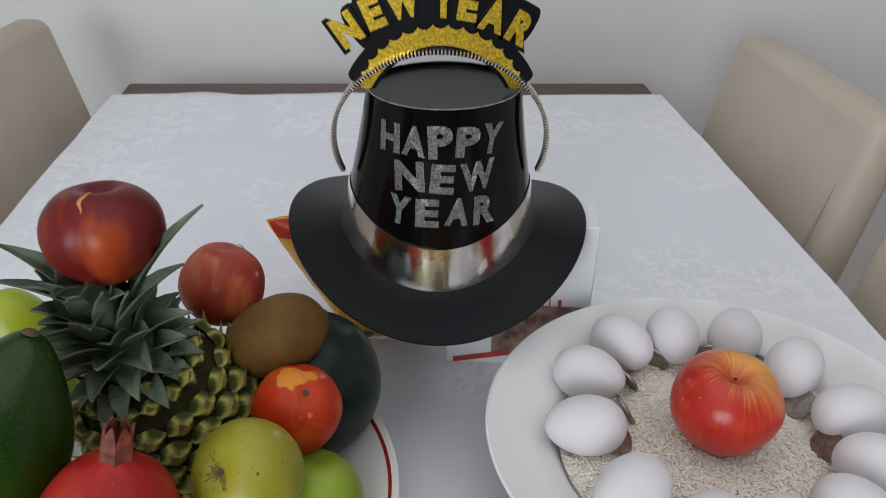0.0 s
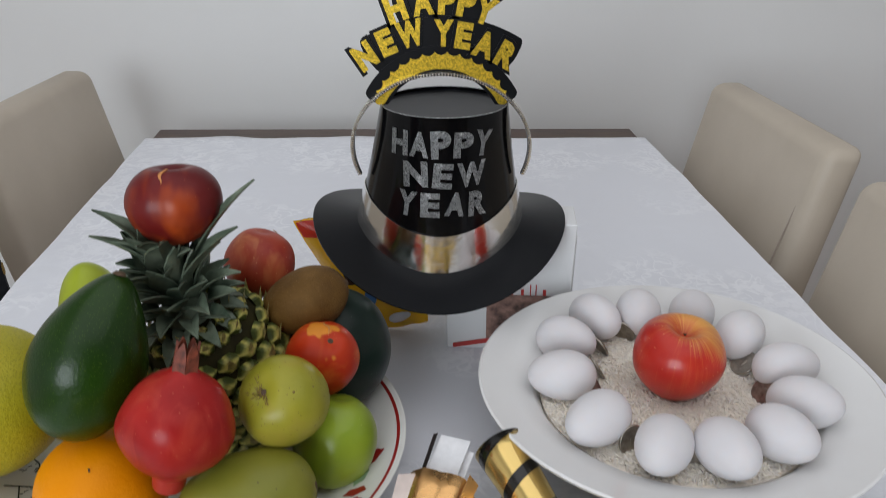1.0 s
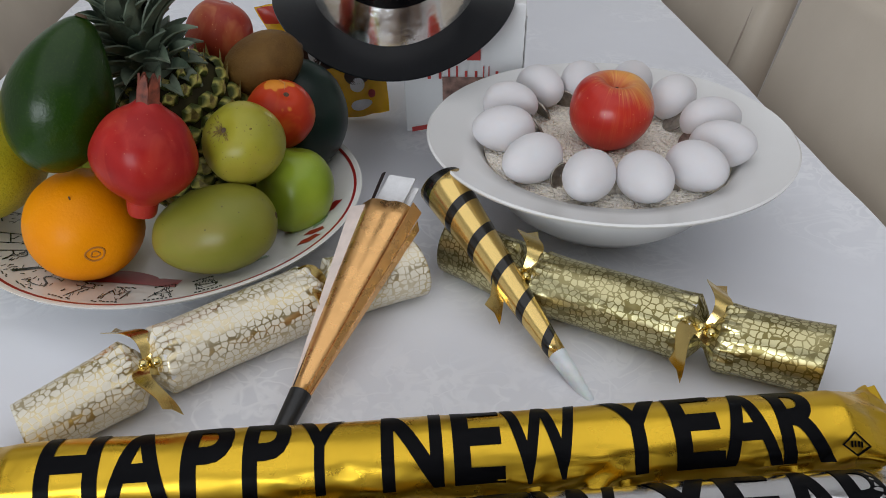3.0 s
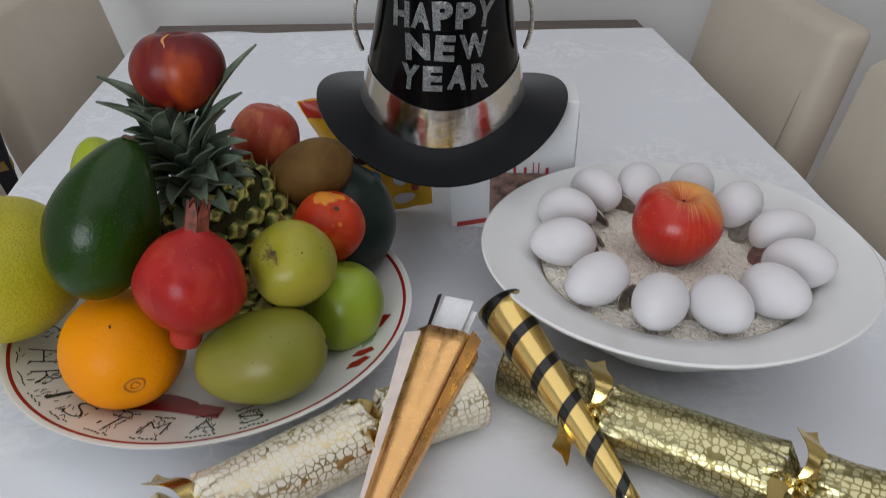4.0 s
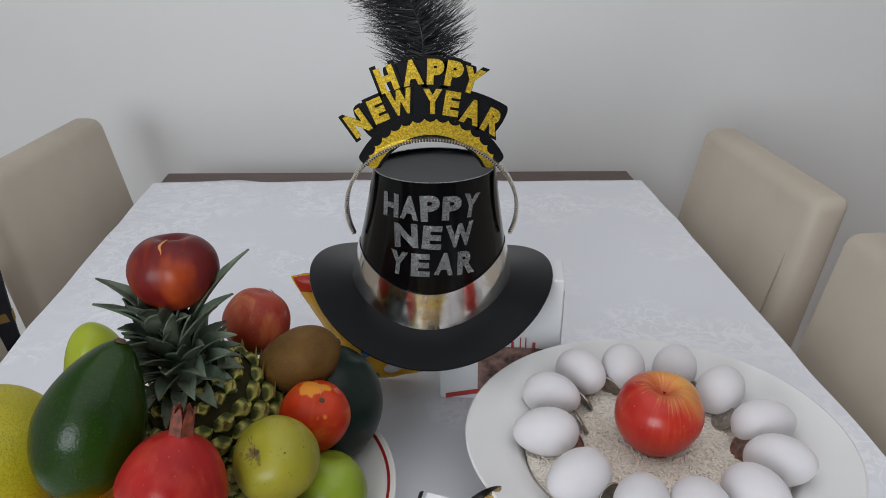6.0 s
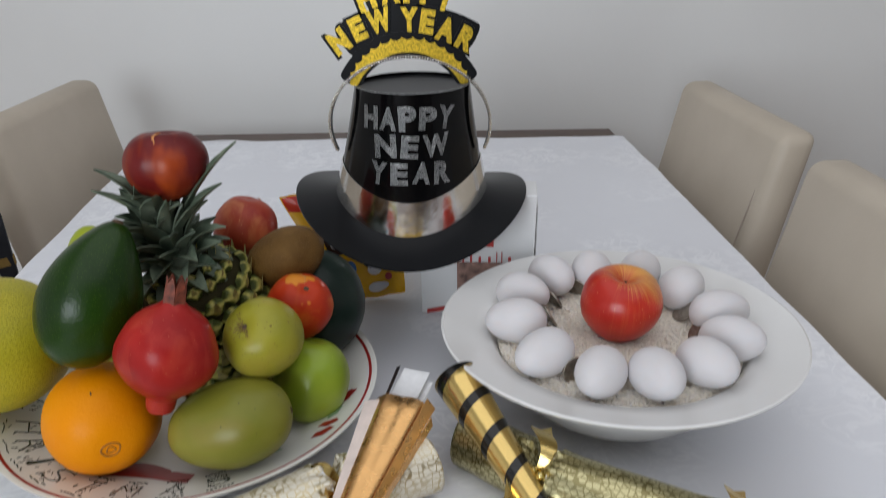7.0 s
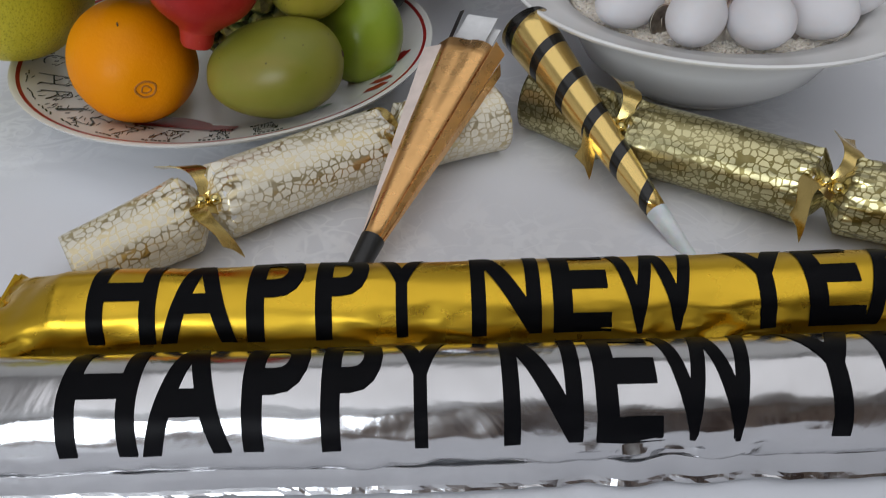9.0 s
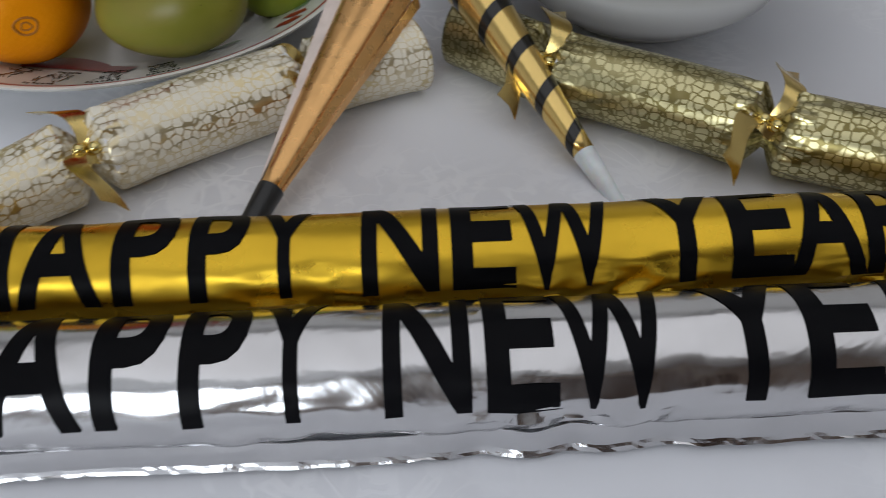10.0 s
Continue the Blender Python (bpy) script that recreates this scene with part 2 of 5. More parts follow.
def apple_mat():
    """Red apple skin with fine streaks from the stem, pale dots and a yellow shoulder."""
    m = Mat("apple_skin", rough=0.30, Coat_Weight=0.12, Coat_Roughness=0.15, Specular_IOR_Level=0.3)
    p = m.coord()
    turn = m.node("ShaderNodeMath", p_operation="ARCTAN2", i0=m.axis(p, 1), i1=m.axis(p, 0))
    up = m.math("MULTIPLY", m.axis(p, 2), 28.0)
    lines = m.node("ShaderNodeCombineXYZ", X=m.math("MULTIPLY", m.math("COSINE", turn), 7.0), Y=m.math("MULTIPLY", m.math("SINE", turn), 7.0), Z=m.math("MULTIPLY", up, 0.45))
    streak = m.noise(2.4, 4, 0.65, vector=lines)
    red = m.ramp(m.noise(20, 4), (0.3, (0.40, 0.016, 0.012)), (0.7, (0.54, 0.040, 0.020)))
    red = m.mix(m.ramp(streak, (0.52, 0.0), (0.80, 0.40)), red, (0.62, 0.16, 0.05))
    # yellow where the sun never reached: round the stem and down one shoulder
    lean = m.math("ADD", m.math("MULTIPLY", m.axis(p, 0), 13.0), m.math("MULTIPLY", m.axis(p, 2), 22.0))
    shade = m.math("ADD", lean, m.math("MULTIPLY", m.math("SUBTRACT", streak, 0.5), 0.9))
    c = m.mix(m.ramp(shade, (0.38, 0.0), (0.95, 0.85)), red, (0.72, 0.40, 0.09))
    c = m.mix(m.ramp(m.voronoi(210), (0.05, 0.75), (0.13, 0.0)), c, (0.72, 0.36, 0.16))
    m.set("Base Color", c)
    m.bump(m.noise(170, 3), 0.08, 0.0006)
    return m.m


APPLE = apple_mat()
ORANGE = skin("orange_peel", (0.80, 0.25, 0.0005), (0.86, 0.31, 0.001), 0.42, 10, relief=0.45, relief_scale=330, gloss=0.15)
NAVEL = simple("orange_navel_scar", (0.42, 0.15, 0.012), 0.6)
CALYX = simple("dry_calyx", (0.20, 0.045, 0.022), 0.6, grain=0.4, scale=150)
POM = skin("pomegranate_skin", (0.29, 0.009, 0.010), (0.41, 0.022, 0.018), 0.31, 30, (0.44, 0.08, 0.045), 210, 0.13, blush=(0.46, 0.05, 0.03), blush_at=(0.50, 0.78), blush_scale=60, gloss=0.2)
PEAR = skin("green_pear_skin", (0.25, 0.24, 0.018), (0.37, 0.33, 0.035), 0.36, 22, (0.17, 0.13, 0.02), 260, 0.16, blush=(0.36, 0.28, 0.05), blush_at=(0.52, 0.78), blush_scale=30)
GREEN_APPLE = skin("green_apple_skin", (0.21, 0.30, 0.020), (0.31, 0.38, 0.040), 0.30, 12, (0.40, 0.46, 0.12), 190, 0.07, coat=0.1)
NECT_DARK = skin("dark_nectarine_skin", (0.075, 0.005, 0.008), (0.17, 0.012, 0.010), 0.36, 9, (0.35, 0.12, 0.06), 190, 0.05, blush=(0.50, 0.085, 0.010), blush_at=(0.50, 0.78), blush_scale=20, gloss=0.25)
NECT = skin("nectarine_skin", (0.42, 0.020, 0.006), (0.56, 0.060, 0.010), 0.36, 11, (0.62, 0.22, 0.08), 190, 0.05, blush=(0.66, 0.17, 0.02), blush_at=(0.50, 0.78), blush_scale=30, gloss=0.22, top=(0.70, 0.25, 0.03), top_at=(0.98, 1.75))
PEACH = skin("peach_skin", (0.27, 0.022, 0.014), (0.44, 0.075, 0.030), 0.42, 26, (0.60, 0.24, 0.10), 200, 0.10, blush=(0.55, 0.19, 0.07), blush_at=(0.52, 0.80), blush_scale=55)
MANGO = skin("green_mango_skin", (0.16, 0.165, 0.018), (0.25, 0.235, 0.035), 0.36, 10, (0.07, 0.06, 0.015), 90, 0.07, blush=(0.27, 0.19, 0.05), blush_at=(0.5, 0.75), blush_scale=12)
AVOCADO = skin("avocado_skin", (0.005, 0.023, 0.0008), (0.015, 0.048, 0.0015), 0.30, 11, (0.050, 0.095, 0.007), 600, 0.22, relief=0.35, relief_scale=420, coat=0.1, gloss=0.24)
POMELO = skin("pomelo_skin", (0.38, 0.34, 0.012), (0.53, 0.45, 0.03), 0.45, 14, (0.32, 0.29, 0.012), 520, 0.42, relief=0.5, relief_scale=420)
LIME = skin("pale_green_fruit", (0.27, 0.33, 0.015), (0.36, 0.41, 0.03), 0.3, 9, (0.06, 0.06, 0.01), 60, 0.05)
KIWI = skin("kiwi_skin", (0.085, 0.040, 0.008), (0.155, 0.080, 0.018), 0.6, 40, (0.26, 0.17, 0.07), 600, 0.14, relief=0.9, relief_scale=600, gloss=0.2)
MELON = skin("watermelon_skin", (0.005, 0.013, 0.010), (0.010, 0.023, 0.016), 0.32, 11, (0.07, 0.10, 0.07), 160, 0.07, gloss=0.25)
PINE_SKIN = skin("pineapple_skin", (0.012, 0.010, 0.004), (0.030, 0.026, 0.008), 0.7, 60, relief=0.5, gloss=0.1)
PINE_TIP = simple("dry_bract", (0.36, 0.31, 0.11), 0.7, scale=200, grain=0.3)
PINE_LEAF = skin("pineapple_leaf", (0.034, 0.056, 0.036), (0.175, 0.210, 0.150), 0.40, 45, (0.30, 0.25, 0.14), 140, 0.07, relief=0.3, relief_scale=90)


def eye_mat():
    """Pineapple eye: dark edge, yellow-green shoulder, brown middle."""
    m = Mat("pineapple_eye", rough=0.5, Specular_IOR_Level=0.2)
    # a pale four-pointed star of dried sepals on a dark green shield
    xyz = m.node("ShaderNodeVectorMath", p_operation="ADD", i0=m.coord(), i1=m.node("ShaderNodeVectorMath", p_operation="MULTIPLY", i0=m.noise(120, 2, out=1), i1=(0.002, 0.002, 0)))
    px = m.math("SQRT", m.math("ABSOLUTE", m.math("MULTIPLY", m.math("SUBTRACT", m.axis(xyz, 0), 0.001), 90.0)))
    py = m.math("SQRT", m.math("ABSOLUTE", m.math("MULTIPLY", m.math("SUBTRACT", m.axis(xyz, 1), 0.002), 75.0)))
    star = m.math("ADD", px, py)
    tone = m.ramp(m.math("MULTIPLY", star, 0.5), (0.10, (0.30, 0.22, 0.08)), (0.30, (0.55, 0.47, 0.15)), (0.52, (0.40, 0.37, 0.09)), (0.64, (0.060, 0.075, 0.016)), (0.90, (0.014, 0.020, 0.006)))
    m.set("Base Color", m.mix(m.ramp(m.noise(170, 4), (0.45, 0.0), (0.70, 0.6)), tone, (0.035, 0.042, 0.012)))
    m.bump(m.noise(260, 3), 0.5, 0.001)
    return m.m


PINE_EYE = eye_mat()


# ---- mesh helpers ----
def mesh_object(name, bm, material, smooth=True):
    me = bpy.data.meshes.new(name)
    bmesh.ops.recalc_face_normals(bm, faces=bm.faces)
    bm.to_mesh(me)
    bm.free()
    for p in me.polygons:
        p.use_smooth = smooth
    if smooth:
        me.set_sharp_from_angle(angle=radians(50))
    me.materials.append(material)
    return new(name, me)


def thing(name, bm, material, m, label, category, group="", kind="", smooth=True):
    ob = mesh_object(name, bm, material, smooth) if bm else new(name)
    ob.matrix_world = m
    return tagged(ob, label, category, group, kind)


def part(name, bm, material, parent, label="", smooth=True, m=None):
    ob = mesh_object(name, bm, material, smooth)
    ob.parent = parent
    if m is not None:
        ob.matrix_basis = m
    return tagged(ob, label)


def box(sx, sy, sz, at=(0, 0, 0), bevel=0.0, segs=2, bm=None):
    bm = bm or bmesh.new()
    vs = bmesh.ops.create_cube(bm, size=1, matrix=Matrix.Translation(at) @ Matrix.Diagonal((sx, sy, sz, 1)))["verts"]
    if bevel:
        es = {e for v in vs for e in v.link_edges}
        bmesh.ops.bevel(bm, geom=list(es), offset=bevel, segments=segs, affect="EDGES", profile=0.5)
    return bm


def lathe(profile, n=64, closed=False, uv=False, wobble=None):
    """Turns (r, z) pairs about z. closed joins the last pair to the first."""
    bm = bmesh.new()
    rings = []
    for r, z in profile:
        if r < 1e-6:
            rings.append([bm.verts.new((0, 0, z))] * n)
        else:
            ring = []
            for i in range(n):
                a = 2 * math.pi * i / n
                k = wobble(a, z) if wobble else 1
                ring.append(bm.verts.new((r * k * math.cos(a), r * k * math.sin(a), z)))
            rings.append(ring)
    layer = bm.loops.layers.uv.new("UVMap") if uv else None
    pairs = list(zip(rings, rings[1:])) + ([(rings[-1], rings[0])] if closed else [])
    length = [0.0]
    for (r0, z0), (r1, z1) in zip(profile, profile[1:]):
        length.append(length[-1] + math.hypot(r1 - r0, z1 - z0))
    for k, (a, b) in enumerate(pairs):
        for i in range(n):
            j = (i + 1) % n
            vs = []
            for v, u, w in ((a[i], i, k), (a[j], i + 1, k), (b[j], i + 1, k + 1), (b[i], i, k + 1)):
                if v not in [q[0] for q in vs]:
                    vs.append((v, u, w))
            if len(vs) < 3:
                continue
            f = bm.faces.new([v for v, _, _ in vs])
            if layer:
                for loop, (_, u, w) in zip(f.loops, vs):
                    loop[layer].uv = (u / n, length[min(w, len(length) - 1)] / length[-1])
    return bm


def ball(rx, ry, rz, shape=None, lump=0.0, seed=0, nu=48, nv=32):
    """A rounded body; shape(s, a) scales the radius and may shift z, with s from -1 (base) to 1 (top)."""
    bm = bmesh.new()
    bmesh.ops.create_uvsphere(bm, u_segments=nu, v_segments=nv, radius=1)
    for v in bm.verts:
        s, a = v.co.z, math.atan2(v.co.y, v.co.x)
        k, dz = shape(s, a) if shape else (1.0, 0.0)
        w = 1 + lump * noise.noise(v.co * 1.3 + Vector((seed * 7.1, seed * 3.3, 0)))
        v.co = Vector((v.co.x * rx * k * w, v.co.y * ry * k * w, (s + dz) * rz * w))
    return bm


def tube(points, radii, n=10, cap=True):
    """A swept round rod through points."""
    bm = bmesh.new()
    pts = [Vector(p) for p in points]
    rings = []
    for i, p in enumerate(pts):
        d = (pts[min(i + 1, len(pts) - 1)] - pts[max(i - 1, 0)]).normalized()
        u = d.cross(Vector((0, 0, 1)))
        if u.length < 1e-3:
            u = d.cross(Vector((0, 1, 0)))
        u.normalize()
        w = d.cross(u)
        r = radii[i] if isinstance(radii, (list, tuple)) else radii
        rings.append([bm.verts.new(p + (u * math.cos(2 * math.pi * k / n) + w * math.sin(2 * math.pi * k / n)) * r) for k in range(n)])
    for a, b in zip(rings, rings[1:]):
        for k in range(n):
            bm.faces.new((a[k], a[(k + 1) % n], b[(k + 1) % n], b[k]))
    if cap:
        bm.faces.new(rings[0])
        bm.faces.new(rings[-1])
    return bm


def ribbon(points, sides, thick=0.0005, bm=None):
    """A flat band through points; sides are half-width vectors."""
    bm = bm or bmesh.new()
    pts = [Vector(p) for p in points]
    rows = []
    for i, p in enumerate(pts):
        d = (pts[min(i + 1, len(pts) - 1)] - pts[max(i - 1, 0)]).normalized()
        s = Vector(sides[i])
        nn = d.cross(s).normalized() * thick / 2
        rows.append([bm.verts.new(q) for q in (p - s + nn, p + nn, p + s + nn, p + s - nn, p - nn, p - s - nn)])
    for a, b in zip(rows, rows[1:]):
        for k in range(6):
            bm.faces.new((a[k], a[(k + 1) % 6], b[(k + 1) % 6], b[k]))
    bm.faces.new(rows[0])
    bm.faces.new(rows[-1])
    return bm


def letters(body, size=1.0, bold=0.0, depth=0.0, spacing=1.0):
    """Flat lettering in the xy plane, centred, as a bmesh."""
    cu = bpy.data.curves.new("lettering", "FONT")
    cu.body, cu.size, cu.offset, cu.extrude, cu.space_character = body, size, bold, depth, spacing
    cu.align_x, cu.align_y, cu.resolution_u = "CENTER", "CENTER", 4
    ob = new("lettering", cu)
    dg = bpy.context.evaluated_depsgraph_get()
    me = bpy.data.meshes.new_from_object(ob.evaluated_get(dg))
    bm = bmesh.new()
    bm.from_mesh(me)
    bpy.data.objects.remove(ob)
    bpy.data.meshes.remove(me)
    bpy.data.curves.remove(cu)
    return bm


def extent(bm):
    xs, ys = [v.co.x for v in bm.verts], [v.co.y for v in bm.verts]
    return min(xs), max(xs), min(ys), max(ys)


def fit_to(bm, width, height):
    """Scales flat lettering to a width and height and centres it."""
    x0, x1, y0, y1 = extent(bm)
    for v in bm.verts:
        v.co.x = (v.co.x - (x0 + x1) / 2) * width / (x1 - x0)
        v.co.y = (v.co.y - (y0 + y1) / 2) * height / (y1 - y0)
    return bm


def sliced(bm, step, axis):
    """Cuts a flat mesh across one axis, so that it can bend."""
    x0, x1, y0, y1 = extent(bm)
    lo, hi = (x0, x1) if axis == 0 else (y0, y1)
    no = (1, 0, 0) if axis == 0 else (0, 1, 0)
    for k in range(1, int((hi - lo) / step) + 1):
        c = lo + k * step
        bmesh.ops.bisect_plane(bm, geom=bm.verts[:] + bm.edges[:] + bm.faces[:], plane_co=(c, 0, 0) if axis == 0 else (0, c, 0), plane_no=no)
    return bm


def bent(bm, f):
    for v in bm.verts:
        v.co = Vector(f(v.co.x, v.co.y, v.co.z))
    return bm


def merged(bm, other):
    me = bpy.data.meshes.new("tmp")
    other.to_mesh(me)
    other.free()
    bm.from_mesh(me)
    bpy.data.meshes.remove(me)
    return bm


def toward(d):
    """The turn that takes z to the direction d."""
    return Vector(d).to_track_quat("Z", "Y").to_matrix().to_4x4()


def at(x, y, z, d=(0, 0, 1), spin=0.0):
    return Matrix.Translation((x, y, z)) @ toward(d) @ Matrix.Rotation(radians(spin), 4, "Z")


# ---- the room ----
def slab(name, x0, x1, y0, y1, z0, z1, material, label, category):
    return thing(name, box(x1 - x0, y1 - y0, z1 - z0, ((x0 + x1) / 2, (y0 + y1) / 2, (z0 + z1) / 2)), material, Matrix(), label, category, kind="structure", smooth=False)


WALL_Y = 1.56
slab("floor", -2.2, 2.4, -2.5, WALL_Y, -0.1, 0.0, FLOOR, "brown wooden floor of the dining room", "floor")
slab("ceiling", -2.2, 2.4, -2.5, WALL_Y, 2.6, 2.7, CEIL, "white painted ceiling", "ceiling")
slab("wall_north", -2.2, 2.4, WALL_Y, WALL_Y + 0.12, 0.0, 2.6, WALL, "plain off-white painted wall behind the table", "wall")
slab("wall_east", 2.4, 2.52, -2.5, WALL_Y, 0.0, 2.6, WALL, "plain off-white side wall", "wall")
slab("wall_west", -2.32, -2.2, -2.5, WALL_Y, 0.0, 2.6, WALL, "plain off-white side wall", "wall")
# the wall behind the camera, browned for the foil reflections, has a window opening
slab("wall_south", -2.2, -1.65, -2.5, -2.38, 0.0, 2.6, WALL_BACK, "unseen wall beside the window, toned brown for reflections", "wall")
slab("wall_south_right", -0.2, 2.4, -2.5, -2.38, 0.0, 2.6, WALL_BACK, "unseen wall beside the window, toned brown for reflections", "wall")
slab("wall_south_sill", -1.65, -0.2, -2.5, -2.38, 0.0, 0.9, WALL_BACK, "unseen wall below the window, toned brown for reflections", "wall")
slab("wall_south_head", -1.65, -0.2, -2.5, -2.38, 2.3, 2.6, WALL_BACK, "unseen wall above the window, toned brown for reflections", "wall")
# door out of view, added to give the foil something brown to reflect
door = slab("reflected_door", 0.35, 1.25, -2.375, -2.335, 0.0, 2.05, WOOD, "unseen dark wooden door added for foil reflections", "door")
part("door_handle", tube([(0.44, -2.33, 1.02), (0.44, -2.29, 1.02), (0.55, -2.29, 1.02)], 0.01), COIN, door, "metal lever handle")


# ---- table and cloth ----
def table():
    ob = thing("dining_table", None, None, Matrix(), "dark brown wooden dining table under a white cloth", "table")
    bm = box(1, 1, 0.036, (0, 0, CLOTH_Z - 0.022), 0.003)
    # the top: a quadrilateral, slightly askew to the room
    def warp(x, y, z):
        v = y + 0.5
        left, right = -0.43 - 0.145 * v, 0.448 - 0.080 * v
        return (left + (right - left) * (x + 0.5), -0.18 + 1.558 * v, z)
    part("tabletop", bent(bm, warp), WOOD, ob)
    for x, y in ((-0.39, -0.1), (0.38, -0.1), (-0.5, 1.3), (0.3, 1.3)):
        part("leg", box(0.07, 0.07, CLOTH_Z - 0.04, (x, y, (CLOTH_Z - 0.04) / 2), 0.006), WOOD, ob)
    part("apron", box(0.78, 0.025, 0.09, (-0.08, 1.28, CLOTH_Z - 0.085), 0.003), WOOD, ob)
    part("apron", box(0.72, 0.025, 0.09, (0.0, -0.11, CLOTH_Z - 0.085), 0.003), WOOD, ob)


def cloth_sheet():
    """The cloth: a fine sheet over the table that folds down at both sides and at the near end."""
    bm = bmesh.new()
    nx, ny = 150, 190
    grid = []
    for j in range(ny + 1):
        v = j / ny
        y = -0.205 + v * 1.508
        row = []
        for i in range(nx + 1):
            s = (i / nx - 0.5) * 1.24
            w = (y + 0.18) / 1.558
            left, right = -0.436 - 0.145 * w, 0.454 - 0.080 * w
            mid, half = (left + right) / 2, (right - left) / 2
            u = s * half / 0.5
            over = max(0, abs(u) - half)
            x = mid + max(-half, min(half, u)) + math.copysign(min(over, 0.006), u) * (over > 0)
            ruck = 0.004 * noise.noise(Vector((9 * y, 3.1 * math.copysign(1, u), 0)))
            x += ruck * (abs(u) > half - 0.02)
            z = CLOTH_Z - max(0, over - 0.004)
            z += 0.0016 * noise.noise(Vector((x * 5, y * 5, 0.3))) + 0.0011 * noise.noise(Vector((x * 16, y * 9, 5))) - 0.0012
            if over > 0.01:
                x += math.copysign(0.006 * (1 + noise.noise(Vector((y * 14, over * 4, 2)))) * min(1, over * 12), u)
            if v == 1:
                y += 0.004 * noise.noise(Vector((x * 12, 0, 8)))
            row.append(bm.verts.new((x, y, z)))
        grid.append(row)
    for a, b in zip(grid, grid[1:]):
        for i in range(nx):
            bm.faces.new((a[i], a[i + 1], b[i + 1], b[i]))
    ob = thing("tablecloth", bm, CLOTH, Matrix(), "white satin damask tablecloth spread over the table", "tablecloth")
    mod = ob.modifiers.new("thickness", "SOLIDIFY")
    mod.thickness, mod.offset = 0.0012, 1
    return ob


table()
cloth_sheet()


# ---- chairs ----
def chair_model(seamed):
    """A fully upholstered high-backed chair; the back's inner face looks to +x, base at the origin."""
    ob = thing("dining_chair", None, None, Matrix(), "beige leather upholstered dining chair drawn up to the table", "chair", "chairs at the table")
    bm = box(0.055, 0.42, 0.475, (0, 0, 0.635), 0.017, 4)
    for v in bm.verts:
        t = (v.co.z - 0.4) / 0.5
        v.co.x += -0.075 * t - 0.03 * t * t
        v.co.y *= 1.0 - 0.05 * t
        v.co.z += 0.012 * (1 - (v.co.y / 0.2) ** 2) * t
    part("backrest", bm, LEATHER, ob)
    for s in (1,) if seamed else ():
        seam = []
        for k in range(12):
            t = k / 11
            seam.append((0.0285 - 0.070 * t - 0.027 * t * t, s * (0.186 - 0.010 * t), 0.42 + 0.425 * t))
        part("seam", tube(seam, 0.0011, 6), SEAM, ob, "stitched seam")
    bm = box(0.44, 0.44, 0.10, (0.235, 0, 0.43), 0.028, 4)
    part("seat", bm, LEATHER, ob)
    for x in (0.02, 0.42):
        for y in (-0.19, 0.19):
            part("leg", box(0.04, 0.04, 0.40, (x, y, 0.2), 0.004), WOOD, ob)
    return ob


left_chair = chair_model(False)
left_chair.matrix_world = pose(-0.605, 1.140, 0, 0, 0, 0)
copy_thing(left_chair, pose(-0.590, 0.610, 0, 0, 0, 1))
right_chair = chair_model(True)
right_chair.matrix_world = pose(0.414, 1.026, 0, 0, 0, 184)
copy_thing(right_chair, pose(0.432, 0.525, 0, 0, 0, 184))


def shawl():
    """A dark woven cloth with ochre stripes hanging between the chairs."""
    pts = [(0, 0, 0.05 * k) for k in range(9)]
    sides = [(0.03 + 0.002 * math.sin(k), 0.016 + 0.003 * math.sin(k * 1.7), 0) for k in range(9)]
    ob = thing("shawl", ribbon(pts, sides, 0.012), DARK_WEAVE, pose(-0.640, 0.850, 0.36, 0, -5, 0), "dark navy woven shawl with ochre stripes between the chairs", "shawl")
    for z in (0.20, 0.26, 0.32):
        part("stripe", ribbon([(0, 0, z), (0, 0, z + 0.014)], [(0.031, 0.0165, 0)] * 2, 0.015), WEAVE_GOLD, ob, "ochre stripe")


shawl()


# ---- party hat with tiara ----
def base_z(a):
    """The crown's lower edge: low at front and back, high at the sides."""
    return 0.8735 + 0.027 * math.sin(a) ** 2


def crown_at(z):
    """Centre and radius of the hat's crown at a height, at the front."""
    t = (z - 0.874) / (1.011 - 0.874)
    return Vector((-0.004 + 0.005 * t, 0.5645 - 0.0105 * t, z)), 0.0782 - 0.0210 * t


def on_crown(a, z, off=0.0):
    """A point on the crown's skin; a is the angle round from the front, to the right."""
    t = (z - base_z(a)) / (1.011 - base_z(a))
    c = Vector((-0.004 + 0.005 * t, 0.5645 - 0.0105 * t, z))
    return c + Vector((math.sin(a), -math.cos(a), 0)) * (0.0782 - 0.0210 * t - 0.0012 * math.sin(math.pi * max(0, min(1, t))) + off)


def crown_shell(h0, h1, off, steps, n=72, thick=0.0012):
    """A shell on the crown; h0 and h1 give its lower and upper edge for an angle."""
    bm = bmesh.new()
    def ring(i, o):
        row = []
        for k in range(n):
            a = 2 * math.pi * k / n
            row.append(bm.verts.new(on_crown(a, h0(a) + (h1(a) - h0(a)) * i / steps, o)))
        return row
    rings = [ring(i, off) for i in range(steps + 1)] + [ring(i, off - thick) for i in range(steps, -1, -1)]
    rings.append(rings[0])
    for a, b in zip(rings, rings[1:]):
        for k in range(n):
            bm.faces.new((a[k], a[(k + 1) % n], b[(k + 1) % n], b[k]))
    return bm


